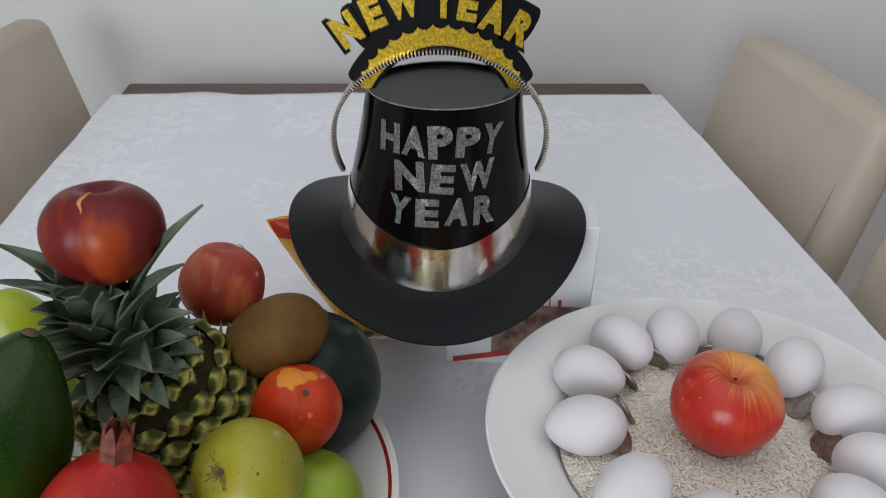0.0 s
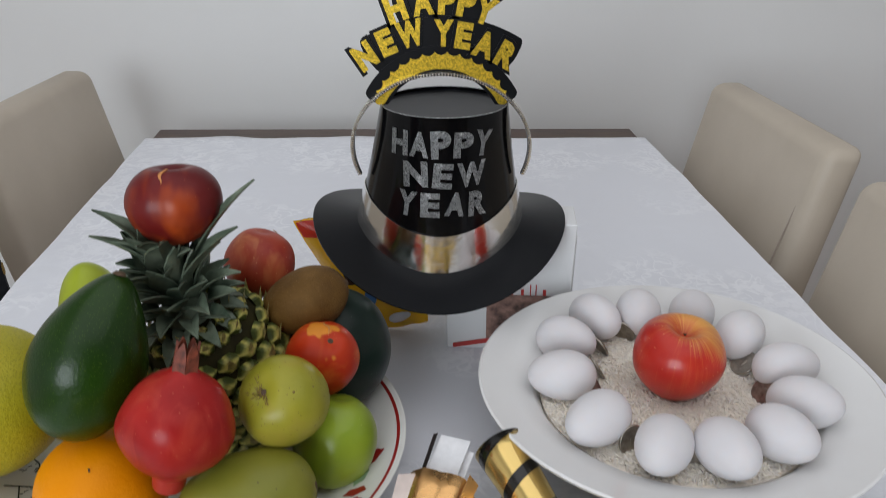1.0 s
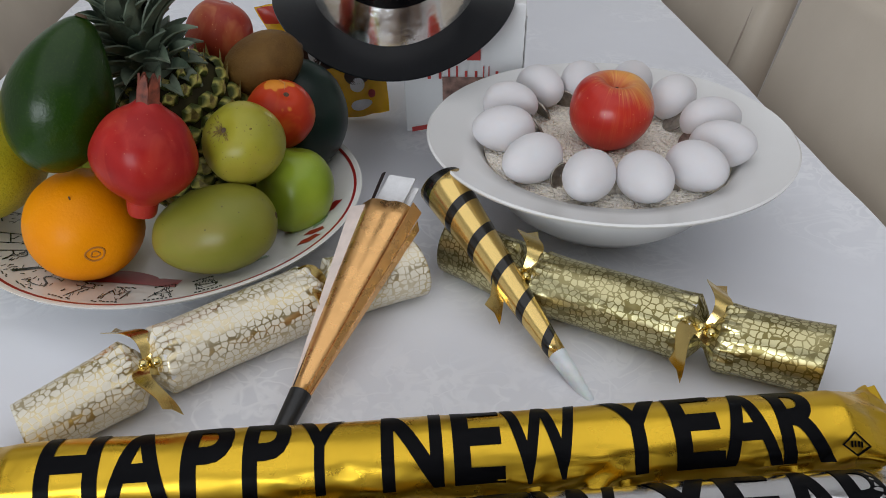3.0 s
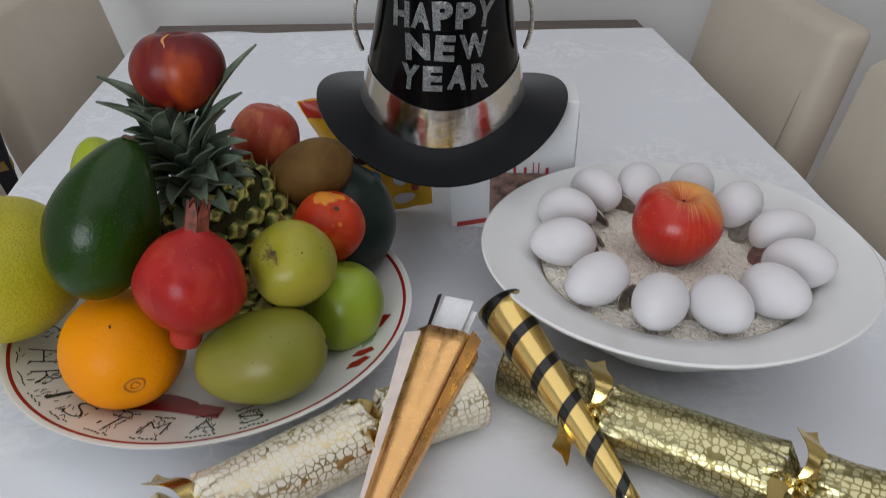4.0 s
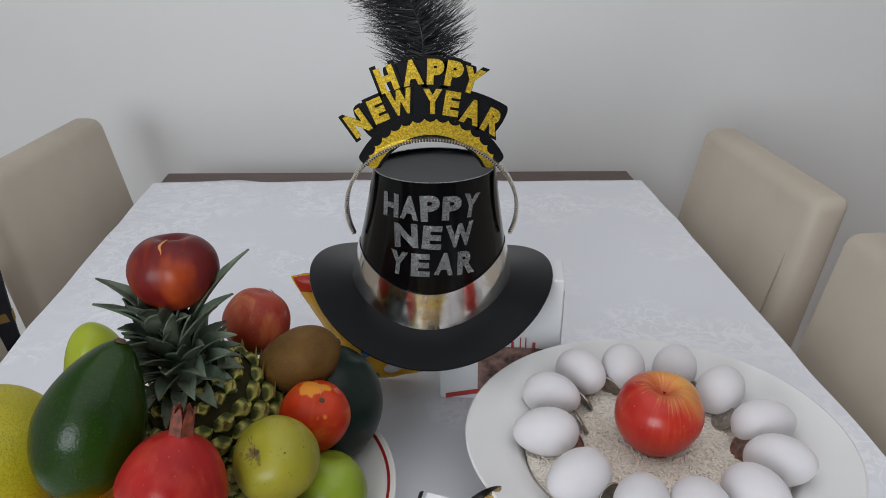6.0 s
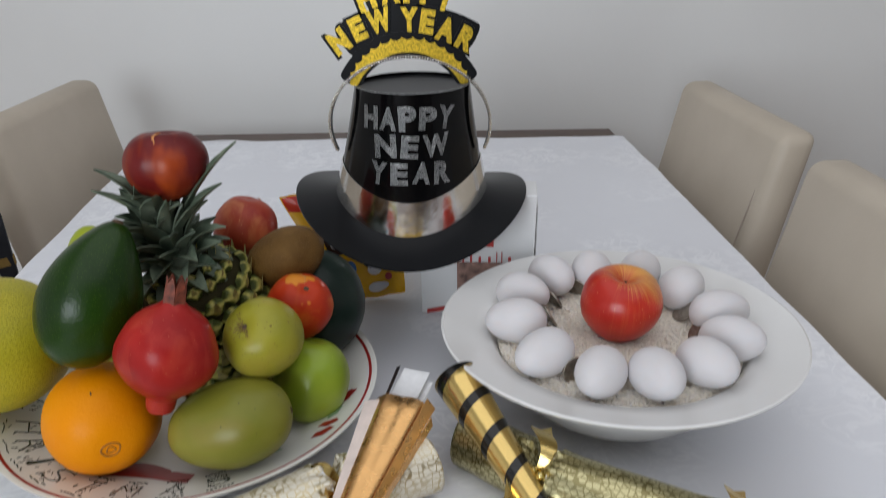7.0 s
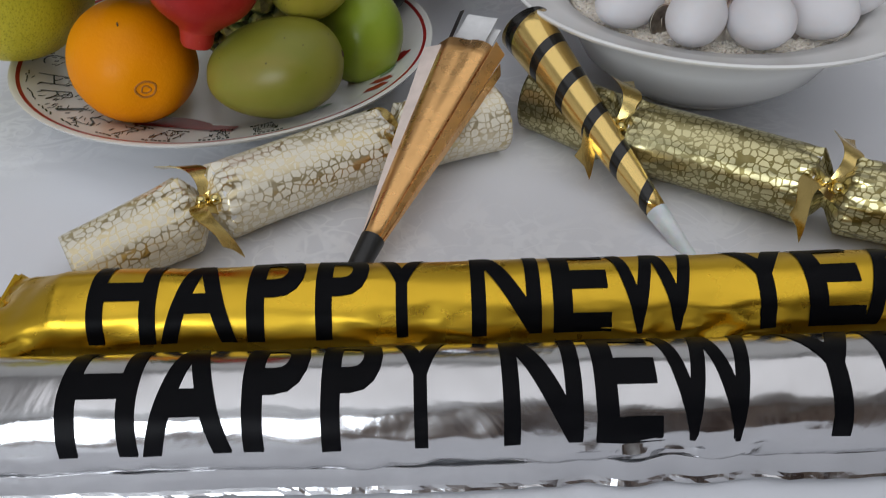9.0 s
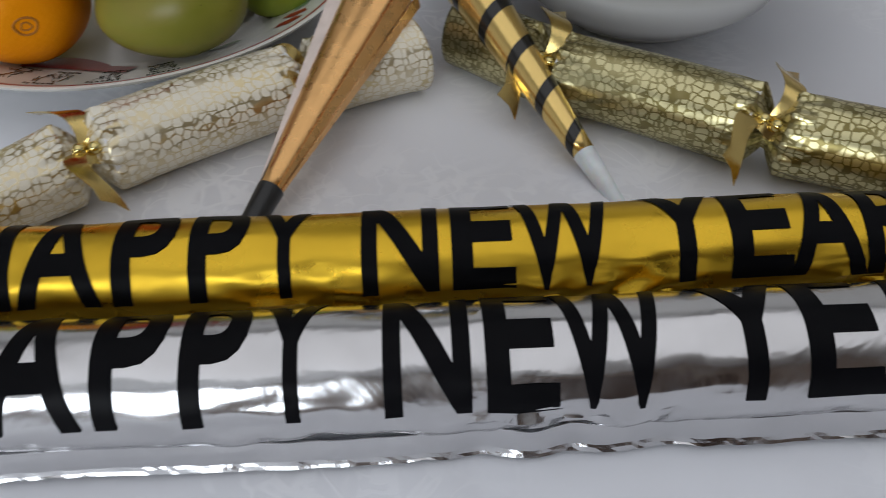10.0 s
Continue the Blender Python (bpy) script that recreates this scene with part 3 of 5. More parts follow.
def party_hat():
    ob = thing("party_hat", None, None, Matrix(), "black glossy card top hat with silver band and glitter lettering", "hat")
    part("crown", crown_shell(base_z, lambda a: 1.011, 0, 14), BLACK_GLOSS, ob)
    # the top disc sits a little below the crown's rim
    bm = bmesh.new()
    n = 72
    c, r = crown_at(1.0080)
    rim = [bm.verts.new(on_crown(2 * math.pi * k / n, 1.0080, -0.0012)) for k in range(n)]
    low = [bm.verts.new(c + Vector((math.sin(2 * math.pi * k / n), -math.cos(2 * math.pi * k / n), -0.0015)) * 1 + Vector((math.sin(2 * math.pi * k / n), -math.cos(2 * math.pi * k / n), 0)) * (r * 0.5 - 1)) for k in range(n)]
    for k in range(n):
        bm.faces.new((rim[k], rim[(k + 1) % n], low[(k + 1) % n], low[k]))
    bm.faces.new(low)
    part("top_disc", bm, BLACK_SATIN, ob, "dark grey shiny top disc")
    part("rim_edge", tube([on_crown(2 * math.pi * k / 72, 1.0112, -0.0004) for k in range(73)], 0.0004, 6), GLITTER_SILVER, ob, "crimped rim edge")
    part("hat_band", crown_shell(lambda a: base_z(a) - 0.0005, lambda a: base_z(a) + 0.0335, 0.0014, 6, thick=0.0008), SILVER, ob, "mirror-like silver foil band")
    # brim: front and back droop, the sides lift
    bm = bmesh.new()
    rings = []
    for top in (1, 0):
        seq = range(11) if top else range(10, -1, -1)
        for i in seq:
            t = i / 10
            ring = []
            for k in range(96):
                a = 2 * math.pi * k / 96
                side = math.cos(a) ** 2
                inner = Vector((-0.004 + 0.0775 * math.cos(a), 0.5645 + 0.0775 * math.sin(a), 0.8723 + 0.027 * side))
                outer = Vector((-0.0043 + 0.1226 * math.cos(a), 0.5765 + 0.1360 * math.sin(a), 0.8591 + 0.0371 * side + 0.003 * math.sin(a) - 0.0028 * math.cos(a)))
                p = inner.lerp(outer, t)
                p.z += 0.0012 * top
                ring.append(bm.verts.new(p))
            rings.append(ring)
    rings.append(rings[0])
    for a, b in zip(rings, rings[1:]):
        for k in range(96):
            bm.faces.new((a[k], a[(k + 1) % 96], b[(k + 1) % 96], b[k]))
    part("brim", bm, BLACK_SATIN, ob, "black satin card brim")
    # hand-drawn glitter letters, wrapped on the crown
    rng = random.Random(4)
    rows = (("HAPPY", 0.988, 0.0228, (-0.0395, -0.0212, -0.0035, 0.0150, 0.0325)),
            ("NEW", 0.9615, 0.0215, (-0.0240, -0.0010, 0.0235)),
            ("YEAR", 0.9355, 0.0215, (-0.0305, -0.0105, 0.0105, 0.0300)))
    for word, zc, h, xs in rows:
        word_bm = bmesh.new()
        for ch, x in zip(word, xs):
            b = letters(ch, 1.0, 0.050, 0.0)
            wide = 0.0215 if ch in "WN" and word == "NEW" else 0.0165
            wide = 0.0255 if ch == "W" else wide
            sliced(fit_to(b, wide, h * rng.uniform(0.93, 1.05)), 0.004, 0)
            ang = rng.uniform(-0.10, 0.10) - x * 2.0 * (word == "HAPPY")
            up = rng.uniform(-0.0006, 0.0006)
            bent(b, lambda px, py, pz: (x + px * math.cos(ang) - py * math.sin(ang), py * math.cos(ang) + px * math.sin(ang) + up, 0))
            merged(word_bm, b)
        bmesh.ops.solidify(word_bm, geom=word_bm.faces[:], thickness=0.0)
        bent(word_bm, lambda px, py, pz: on_crown((px * 1.06 + 0.0045) / crown_at(zc + py)[1] - 0.045, zc + py, 0.0007))
        part("lettering", word_bm, GLITTER_SILVER, ob, "silver glitter lettering")
    return ob


def tiara():
    """A headband with a card crest of gold letters and an ostrich feather, put over the hat."""
    Y = 0.546
    ob = thing("party_tiara", None, None, Matrix(), "silver headband tiara with gold Happy New Year crest and black feather", "tiara")
    cx, cz, rx, rz = -0.0022, 0.9705, 0.0795, 0.0672
    def half_width(a):
        return 0.0080 if a > 0.5 and a < math.pi - 0.5 else 0.0034 + 0.0046 * max(0, math.sin(a) + 0.37) / 0.85
    def around(a, k=1.0):
        return Vector((cx + rx * k * math.cos(a), Y, cz + rz * k * math.sin(a)))
    arc = [radians(-22 + 224 * k / 72) for k in range(73)]
    band = part("headband", ribbon([around(a) for a in arc], [(0, half_width(a), 0) for a in arc], 0.0016), BLACK_SATIN, ob, "dark headband under silver ribs")
    bm = bmesh.new()
    for k in range(118):
        a = radians(-21 + 222 * k / 117)
        m = Matrix.Translation(around(a, 1.010)) @ Matrix.Rotation(-a, 4, "Y")
        bmesh.ops.create_cube(bm, size=1, matrix=m @ Matrix.Diagonal((0.0030, half_width(a) * 2.08, 0.0012, 1)))
    part("ribs", bm, RIB, band, "fine silver ribs", smooth=False)

    def fan(z_mid, radius, r0, r1, half, y, depth, material, name, label, edge=None):
        """A flat piece of card between two arcs about one centre, with rounded ends."""
        b = bmesh.new()
        n = 120
        rows = []
        for k in range(n + 1):
            u = -1 + 2 * k / n
            a = radians(half) * u
            pinch = math.sqrt(max(0.0, 1 - max(0, abs(u) - 0.93) ** 2 / 0.0049))
            hi, lo = (edge(k / n) if edge else r1), r0
            mid = (hi + lo) / 2
            row = []
            for rr in (mid + (lo - mid) * max(0.15, pinch), mid + (hi - mid) * max(0.15, pinch)):
                row.append(b.verts.new((cx + 0.0005 + rr * math.sin(a), y, z_mid - radius + rr * math.cos(a))))
            rows.append(row)
        for p, q in zip(rows, rows[1:]):
            b.faces.new((p[0], q[0], q[1], p[1]))
        ex = bmesh.ops.extrude_face_region(b, geom=b.faces[:])
        for g in ex["geom"]:
            if isinstance(g, bmesh.types.BMVert):
                g.co.y -= depth
        part(name, b, material, ob, label, smooth=False)

    # three curved tiers of black card
    fan(1.055, 0.069, 0.0530, 0.0755, 66, Y + 0.0010, 0.0015, BLACK_SATIN, "crest_card", "black card crest")
    fan(1.072, 0.120, 0.1000, 0.1340, 33, Y + 0.0014, 0.0015, BLACK_SATIN, "crest_card", "black card crest")
    fan(1.098, 0.116, 0.1000, 0.1270, 20, Y + 0.0018, 0.0015, BLACK_SATIN, "crest_card", "black card crest")

    def scallop(t):
        return 0.0708 - 0.0030 * abs(math.sin(t * math.pi * 15)) ** 0.7 - 0.0035 * (2 * t - 1) ** 2
    fan(1.055, 0.069, 0.0560, 0.0690, 66, Y - 0.0022, 0.0005, GLITTER_GOLD, "scalloped_arc", "scalloped gold glitter arc", edge=scallop)

    rows = ((0.116, (("H", -0.0400, 1.0925, 0.0172), ("A", -0.0172, 1.0980, 0.0180), ("P", 0.0035, 1.0985, 0.0150), ("P", 0.0200, 1.0965, 0.0150), ("Y", 0.0355, 1.0905, 0.0185))),
            (0.120, (("N", -0.0675, 1.0530, 0.0178), ("E", -0.0487, 1.0645, 0.0140), ("W", -0.0280, 1.0718, 0.0235), ("Y", 0.0005, 1.0722, 0.0170), ("E", 0.0177, 1.0700, 0.0140),
                     ("A", 0.0355, 1.0625, 0.0180), ("R", 0.0548, 1.0535, 0.0165))))
    for radius, word in rows:
        for material, name, label, bold, grow, y, depth in ((BLACK_SATIN, "letter_outline", "black card outline", 0.03, 0.0056, Y - 0.0004, 0.0015), (GLITTER_GOLD, "lettering", "gold glitter lettering", 0.062, 0.0, Y - 0.0021, 0.0005)):
            out = bmesh.new()
            for ch, x, z, w in word:
                b = letters(ch, 1.0, bold, 0.0)
                fit_to(b, w + grow, 0.0225 + grow)
                a = math.asin((x - cx) / radius)
                bent(b, lambda px, py, pz: (x + px * math.cos(a) + py * math.sin(a), 0, z - px * math.sin(a) + py * math.cos(a)))
                merged(out, b)
            for v in out.verts:
                v.co.y = y
            ex = bmesh.ops.extrude_face_region(out, geom=out.faces[:])
            for g in ex["geom"]:
                if isinstance(g, bmesh.types.BMVert):
                    g.co.y -= depth
            part(name, out, material, ob, label, smooth=False)
    # feather: quill and barbs
    rng = random.Random(9)
    def spine(t):
        return Vector((-0.006 - 0.004 * t - 0.085 * max(0, t - 0.35) ** 1.6, Y + 0.005 + 0.02 * t * t, 1.075 + 0.135 * t - 0.06 * max(0, t - 0.6) ** 1.5))
    quill = part("quill", tube([spine(k / 20) for k in range(21)], [0.0012 - 0.0009 * k / 20 for k in range(21)], 6), FEATHER, ob, "black feather quill")
    bm = bmesh.new()
    for k in range(2600):
        t = 0.06 + 0.94 * rng.random()
        p = spine(t)
        d = (spine(t + 0.02) - spine(t - 0.02)).normalized()
        side = rng.choice((-1, 1))
        lateral = Vector((-d.z, 0, d.x)) * side
        ln = (0.022 + 0.027 * math.sin(math.pi * min(1, t * 0.9 + 0.1))) * rng.uniform(0.55, 1.15)
        way = (lateral * 0.9 + d * rng.uniform(0.05, 0.55) + Vector((0, rng.uniform(0.0, 0.6), 0))).normalized()
        q = [p]
        for j in range(1, 5):
            u = j / 4
            q.append(p + way * ln * u + d * ln * 0.25 * u * u + Vector((rng.uniform(-1, 1), rng.uniform(-1, 1), rng.uniform(-1, 1) - 4.5 * u * u)) * 0.0017)
        wv = Vector((rng.uniform(-1, 1), rng.uniform(-1, 1), rng.uniform(-1, 1))).normalized()
        prev = None
        for j, c in enumerate(q):
            w = wv * (0.00050 * (1 - 0.75 * j / 4))
            pair = (bm.verts.new(c - w), bm.verts.new(c + w))
            if prev:
                bm.faces.new((prev[0], prev[1], pair[1], pair[0]))
            prev = pair
    tagged(part("plume", bm, FEATHER, quill, "soft black feather barbs"), kind="stuff")
    return ob


# ---- sweets behind the hat ----
def candy_box():
    ob = thing("sweets_box", None, None, pose(0.066, 0.583, CLOTH_Z, 0, 0, -4), "white card sweets box with red print standing on the cloth", "box")
    bm = box(0.122, 0.058, 0.140, (0, 0, 0.070), 0.0012)
    for v in bm.verts:
        k = (v.co.z - 0.0) / 0.140
        v.co.x *= 1 + 0.06 * k
        v.co.y *= 1 - 0.15 * k
    part("carton", bm, CARD, ob, smooth=False)
    part("picture_panel", box(0.078, 0.0008, 0.052, (0.018, -0.0292, 0.038), 0.0003), CARD_BROWN, ob, "brown and white picture print", smooth=False)
    part("swoosh", bent(box(0.11, 0.0009, 0.005, (0, 0, 0)), lambda x, y, z: (x, y - 0.0296, z + 0.014 + 0.2 * x)), CARD_RED, ob, "thin red print", smooth=False)
    x = -0.040
    for w, h, dz in ((0.010, 0.017, 0.002), (0.008, 0.011, 0), (0.006, 0.017, 0.003), (0.006, 0.017, 0.003), (0.008, 0.011, 0), (0.008, 0.011, 0), (0.003, 0.017, 0.003), (0.003, 0.017, 0.003), (0.009, 0.011, 0)):
        part("brand_bar", box(w * 0.34, 0.0009, h * 0.8, (x + w / 2, -0.0284, 0.066 + dz), 0.0002), CARD_RED, ob, "plain red bar of the print", smooth=False)
        x += w + 0.0025
    part("brand_patch", box(0.014, 0.0009, 0.012, (0.012, -0.0282, 0.088), 0.0002), CARD_RED, ob, "red print patch", smooth=False)
    part("end_flap", bent(box(0.0012, 0.03, 0.12, (0, 0, 0)), lambda x, y, z: (x + 0.0645 + 0.02 * z, y, z + 0.064)), CARD, ob, smooth=False)
    return ob


def candy_bag():
    ob = thing("sweets_bag", None, None, pose(-0.076, 0.592, CLOTH_Z, 0, -7, 6), "yellow plastic sweets bag with red top seal and dark brown print", "bag")
    def pillow(x, y, z):
        u, w = x / 0.062, (z - 0.07) / 0.07
        if x < 0:
            x *= 0.12 + 0.88 * z / 0.14
        puff = 0.017 * max(0, 1 - u ** 4) * max(0, 1 - w ** 4)
        return (x * (1 - 0.05 * abs(w) ** 3), (y * 2) * (0.0006 + puff) + 0.0008 * noise.noise(Vector((x * 90, y, z * 70))), z + 0.002 * noise.noise(Vector((x * 50, 0, z * 50))))
    bm = bmesh.new()
    bmesh.ops.create_grid(bm, x_segments=30, y_segments=34, size=0.5)
    back = bm.copy()
    for b, s in ((bm, -0.5), (back, 0.5)):
        bent(b, lambda x, y, z: pillow(x * 0.124, s, (y + 0.5) * 0.14))
    merged(bm, back)
    bmesh.ops.remove_doubles(bm, verts=bm.verts, dist=0.0008)
    part("film", bm, BAG_YELLOW, ob)
    def face(u, w, off=0.0008):
        p = pillow(u, -0.5, w)
        return (p[0], p[1] - off, p[2])
    def patch(u0, u1, w0, w1, mat_, name, label, round_=False):
        b = bmesh.new()
        bmesh.ops.create_grid(b, x_segments=12, y_segments=12, size=0.5)
        def f(x, y, z):
            if round_:
                k = max(abs(x), abs(y)) / max(1e-6, math.hypot(x, y))
                x, y = x * k, y * k
            return face((u0 + u1) / 2 + x * (u1 - u0), (w0 + w1) / 2 + y * (w1 - w0))
        bent(b, f)
        bmesh.ops.solidify(b, geom=b.faces[:], thickness=0.0003)
        part(name, b, mat_, ob, label)
    patch(-0.060, 0.060, 0.122, 0.139, BAG_RED, "top_seal", "crimped red top seal")
    patch(-0.030, 0.058, 0.068, 0.100, BAG_BROWN, "brand_field", "dark brown print field")
    for k in range(3):
        patch(-0.022 + k * 0.026, -0.002 + k * 0.026, 0.074, 0.094, CARD, "brand_spot", "pale round print", True)
    patch(0.018, 0.048, 0.044, 0.066, BAG_BROWN, "print", "brown round print", True)
    patch(0.022, 0.038, 0.036, 0.052, CARD, "print", "white round print", True)
    patch(0.019, 0.043, 0.012, 0.026, PEARL, "print", "pale grey round print", True)
    patch(-0.004, 0.010, 0.040, 0.058, BAG_BLUE, "print", "blue round print", True)
    patch(-0.006, 0.013, 0.005, 0.018, BAG_GREEN, "print", "green round print", True)
    patch(0.040, 0.048, 0.026, 0.036, CARD_RED, "print", "small red print", True)
    return ob


party_hat()
tiara()
candy_box()
candy_bag()


# ---- the bowl with eggs, rice and apple ----
BOWL = Vector((0.1833, 0.3821, 0))
RICE_Z = 0.816


def egg_bowl():
    prof = [(0.0, 0.7615), (0.05, 0.7615), (0.070, 0.767), (0.088, 0.781), (0.101, 0.803), (0.109, 0.8185), (0.113, 0.8225), (0.128, 0.8262), (0.148, 0.8325), (0.1535, 0.8345),
            (0.1552, 0.8335), (0.1545, 0.8315), (0.148, 0.8285), (0.128, 0.8215), (0.114, 0.8150), (0.105, 0.799), (0.092, 0.776), (0.074, 0.7605), (0.061, 0.756), (0.059, 0.7505), (0.055, 0.7505), (0.053, 0.756), (0.0, 0.757)]
    return thing("serving_bowl", lathe(prof, 96), PORCELAIN, Matrix.Translation(BOWL), "large white porcelain rimmed bowl holding rice and eggs", "bowl")


def rice_bed():
    rng = random.Random(3)
    bm = lathe([(0.0, 0.0)] + [(0.1055 * k / 12, 0.0002 * math.sin(k)) for k in range(1, 13)] + [(0.1035, -0.014), (0.0, -0.03)], 64)
    ob = thing("rice", bm, RICE, Matrix.Translation(BOWL + Vector((0, 0, RICE_Z))), "uncooked white rice filling the bowl", "rice", kind="stuff")
    verts, faces = [], []
    for k in range(8000):
        r, a = 0.1035 * math.sqrt(rng.random()), rng.random() * 2 * math.pi
        h = rng.uniform(-0.0004, 0.0010) + 0.0006 * noise.noise(Vector((r * math.cos(a) * 40, r * math.sin(a) * 40, 1)))
        c = Vector((r * math.cos(a), r * math.sin(a), h))
        d = Vector((rng.uniform(-1, 1), rng.uniform(-1, 1), rng.uniform(-0.2, 0.2))).normalized()
        u = d.cross(Vector((0, 0, 1))).normalized()
        w = d.cross(u)
        ln, rad = rng.uniform(0.0026, 0.0036), rng.uniform(0.0008, 0.001)
        b = len(verts)
        verts.append(c - d * ln)
        for s in (-0.5, 0.55):
            for q in range(4):
                an = q * math.pi / 2
                verts.append(c + d * ln * s + (u * math.cos(an) + w * math.sin(an)) * rad)
        verts.append(c + d * ln)
        for q in range(4):
            n = (q + 1) % 4
            faces += [(b, b + 1 + n, b + 1 + q), (b + 1 + q, b + 1 + n, b + 5 + n, b + 5 + q), (b + 9, b + 5 + q, b + 5 + n)]
    me = bpy.data.meshes.new("grains")
    me.from_pydata(verts, [], faces)
    for p in me.polygons:
        p.use_smooth = True
    me.materials.append(RICE)
    g = new("grains", me)
    g.parent = ob
    tagged(g, "loose white rice grains", kind="stuff")


def egg_shape(s, a):
    return (1 + 0.09 * -s, 0.0)


def eggs():
    spots = ((0.1045, 0.4345), (0.1360, 0.4720), (0.1765, 0.4800), (0.2245, 0.4810), (0.2553, 0.4435), (0.2750, 0.3935),
             (0.2700, 0.3455), (0.2390, 0.3090), (0.1955, 0.2930), (0.1525, 0.2965), (0.1125, 0.3265), (0.0940, 0.3820))
    rng = random.Random(5)
    bm = ball(0.0198, 0.0198, 0.0272, egg_shape)
    model = None
    for i, (x, y) in enumerate(spots):
        out = Vector((x - BOWL.x, y - BOWL.y, 0)).normalized()
        d = (out * rng.choice((1, 1, -1)) + Vector((rng.uniform(-0.16, 0.16), rng.uniform(-0.16, 0.16), rng.uniform(0.0, 0.20)))).normalized()
        m = at(x, y, RICE_Z + 0.0197, d, rng.uniform(0, 360))
        if model is None:
            model = thing("egg", bm, EGG, m, "whole white egg lying on the rice", "egg", "eggs in the bowl")
        else:
            e = copy_thing(model, m)
            if i == 1:
                # faint printed stamp facing the bowl's middle
                stamp = bmesh.new()
                inv = m.inverted()
                for r in range(3):
                    for k in range(4):
                        p = Vector((0.136 + 0.001 + k * 0.0025, 0.472 - 0.0208, RICE_Z + 0.0205 - r * 0.003))
                        c = Vector((x, y, RICE_Z + 0.0215))
                        q = c + (p - c).normalized() * 0.0226
                        bmesh.ops.create_icosphere(stamp, subdivisions=1, radius=0.0008, matrix=Matrix.Translation(inv @ q))
                part("stamp", stamp, STAMP, e, "faint pink printed stamp")


def coin_model():
    prof = [(0.0, -0.0008), (0.0098, -0.0008), (0.0112, -0.0010), (0.0116, -0.0006), (0.0116, 0.0006), (0.0112, 0.0010), (0.0098, 0.0008), (0.007, 0.0009), (0.0, 0.0009)]
    return lathe(prof, 40)


def coins():
    spots = ((0.1345, 0.4430, 30, 62), (0.1275, 0.4115, 10, 58), (0.1180, 0.3800, -30, 52), (0.1600, 0.4660, 55, 75), (0.2040, 0.4720, 80, 75), (0.2400, 0.4560, 40, 78),
             (0.2510, 0.4165, 190, 40), (0.2530, 0.3760, 195, 55), (0.2485, 0.3310, 240, 70), (0.2180, 0.3060, 275, 80), (0.1740, 0.3020, 265, 80), (0.1360, 0.3170, 300, 78))
    bm, model = coin_model(), None
    for x, y, turn, lean in spots:
        m = pose(x, y, RICE_Z + 0.008, 0, 0, turn) @ pose(0, 0, 0, 0, lean, 0)
        if model is None:
            model = thing("coin", bm, COIN, m, "silver-grey coin stuck upright in the rice", "coin", "coins in the rice")
            part("relief", box(0.006, 0.004, 0.0006, (0, 0, 0.001), 0.0002), COIN, model)
        else:
            copy_thing(model, m)


def dimple(depth, width=0.34, foot=0.0, lobes=0, amount=0.0, taper=0.0):
    """A shape with a hollow at the top and, if wanted, at the foot."""
    def f(s, a):
        rho = math.sqrt(max(0, 1 - s * s))
        dz = 0.0
        if s > 0:
            dz -= depth * math.exp(-(rho / width) ** 2)
        elif foot:
            dz += foot * math.exp(-(rho / 0.3) ** 2)
        k = 1 + taper * s + amount * math.cos(lobes * a) * max(0, abs(s)) ** 2
        return k, dz
    return f


egg_bowl()
rice_bed()
eggs()
coins()
apple = thing("apple", ball(0.0358, 0.0350, 0.0350, dimple(0.42, 0.30, 0.2, 5, 0.03, 0.06), 0.05, 1), APPLE, at(0.1867, 0.3909, 0.8463, (0.06, -0.10, 1)), "red and yellow speckled apple standing on the rice", "apple")
part("stem", tube([(0, 0, 0.017), (0.001, 0, 0.0195), (0.002, 0.001, 0.0220)], [0.0012, 0.001, 0.0013], 8), STEM, apple, "short brown stem")


# ---- the plate of fruit ----
PLATE = Vector((-0.1926, 0.3667, 0))


def plate_z(r):
    return 0.7615 if r < 0.092 else 0.7615 + (r - 0.092) / 0.068 * 0.0265


def on_plate(a, r, off=0.0004):
    return (r * math.cos(a), r * math.sin(a), plate_z(r) + off)


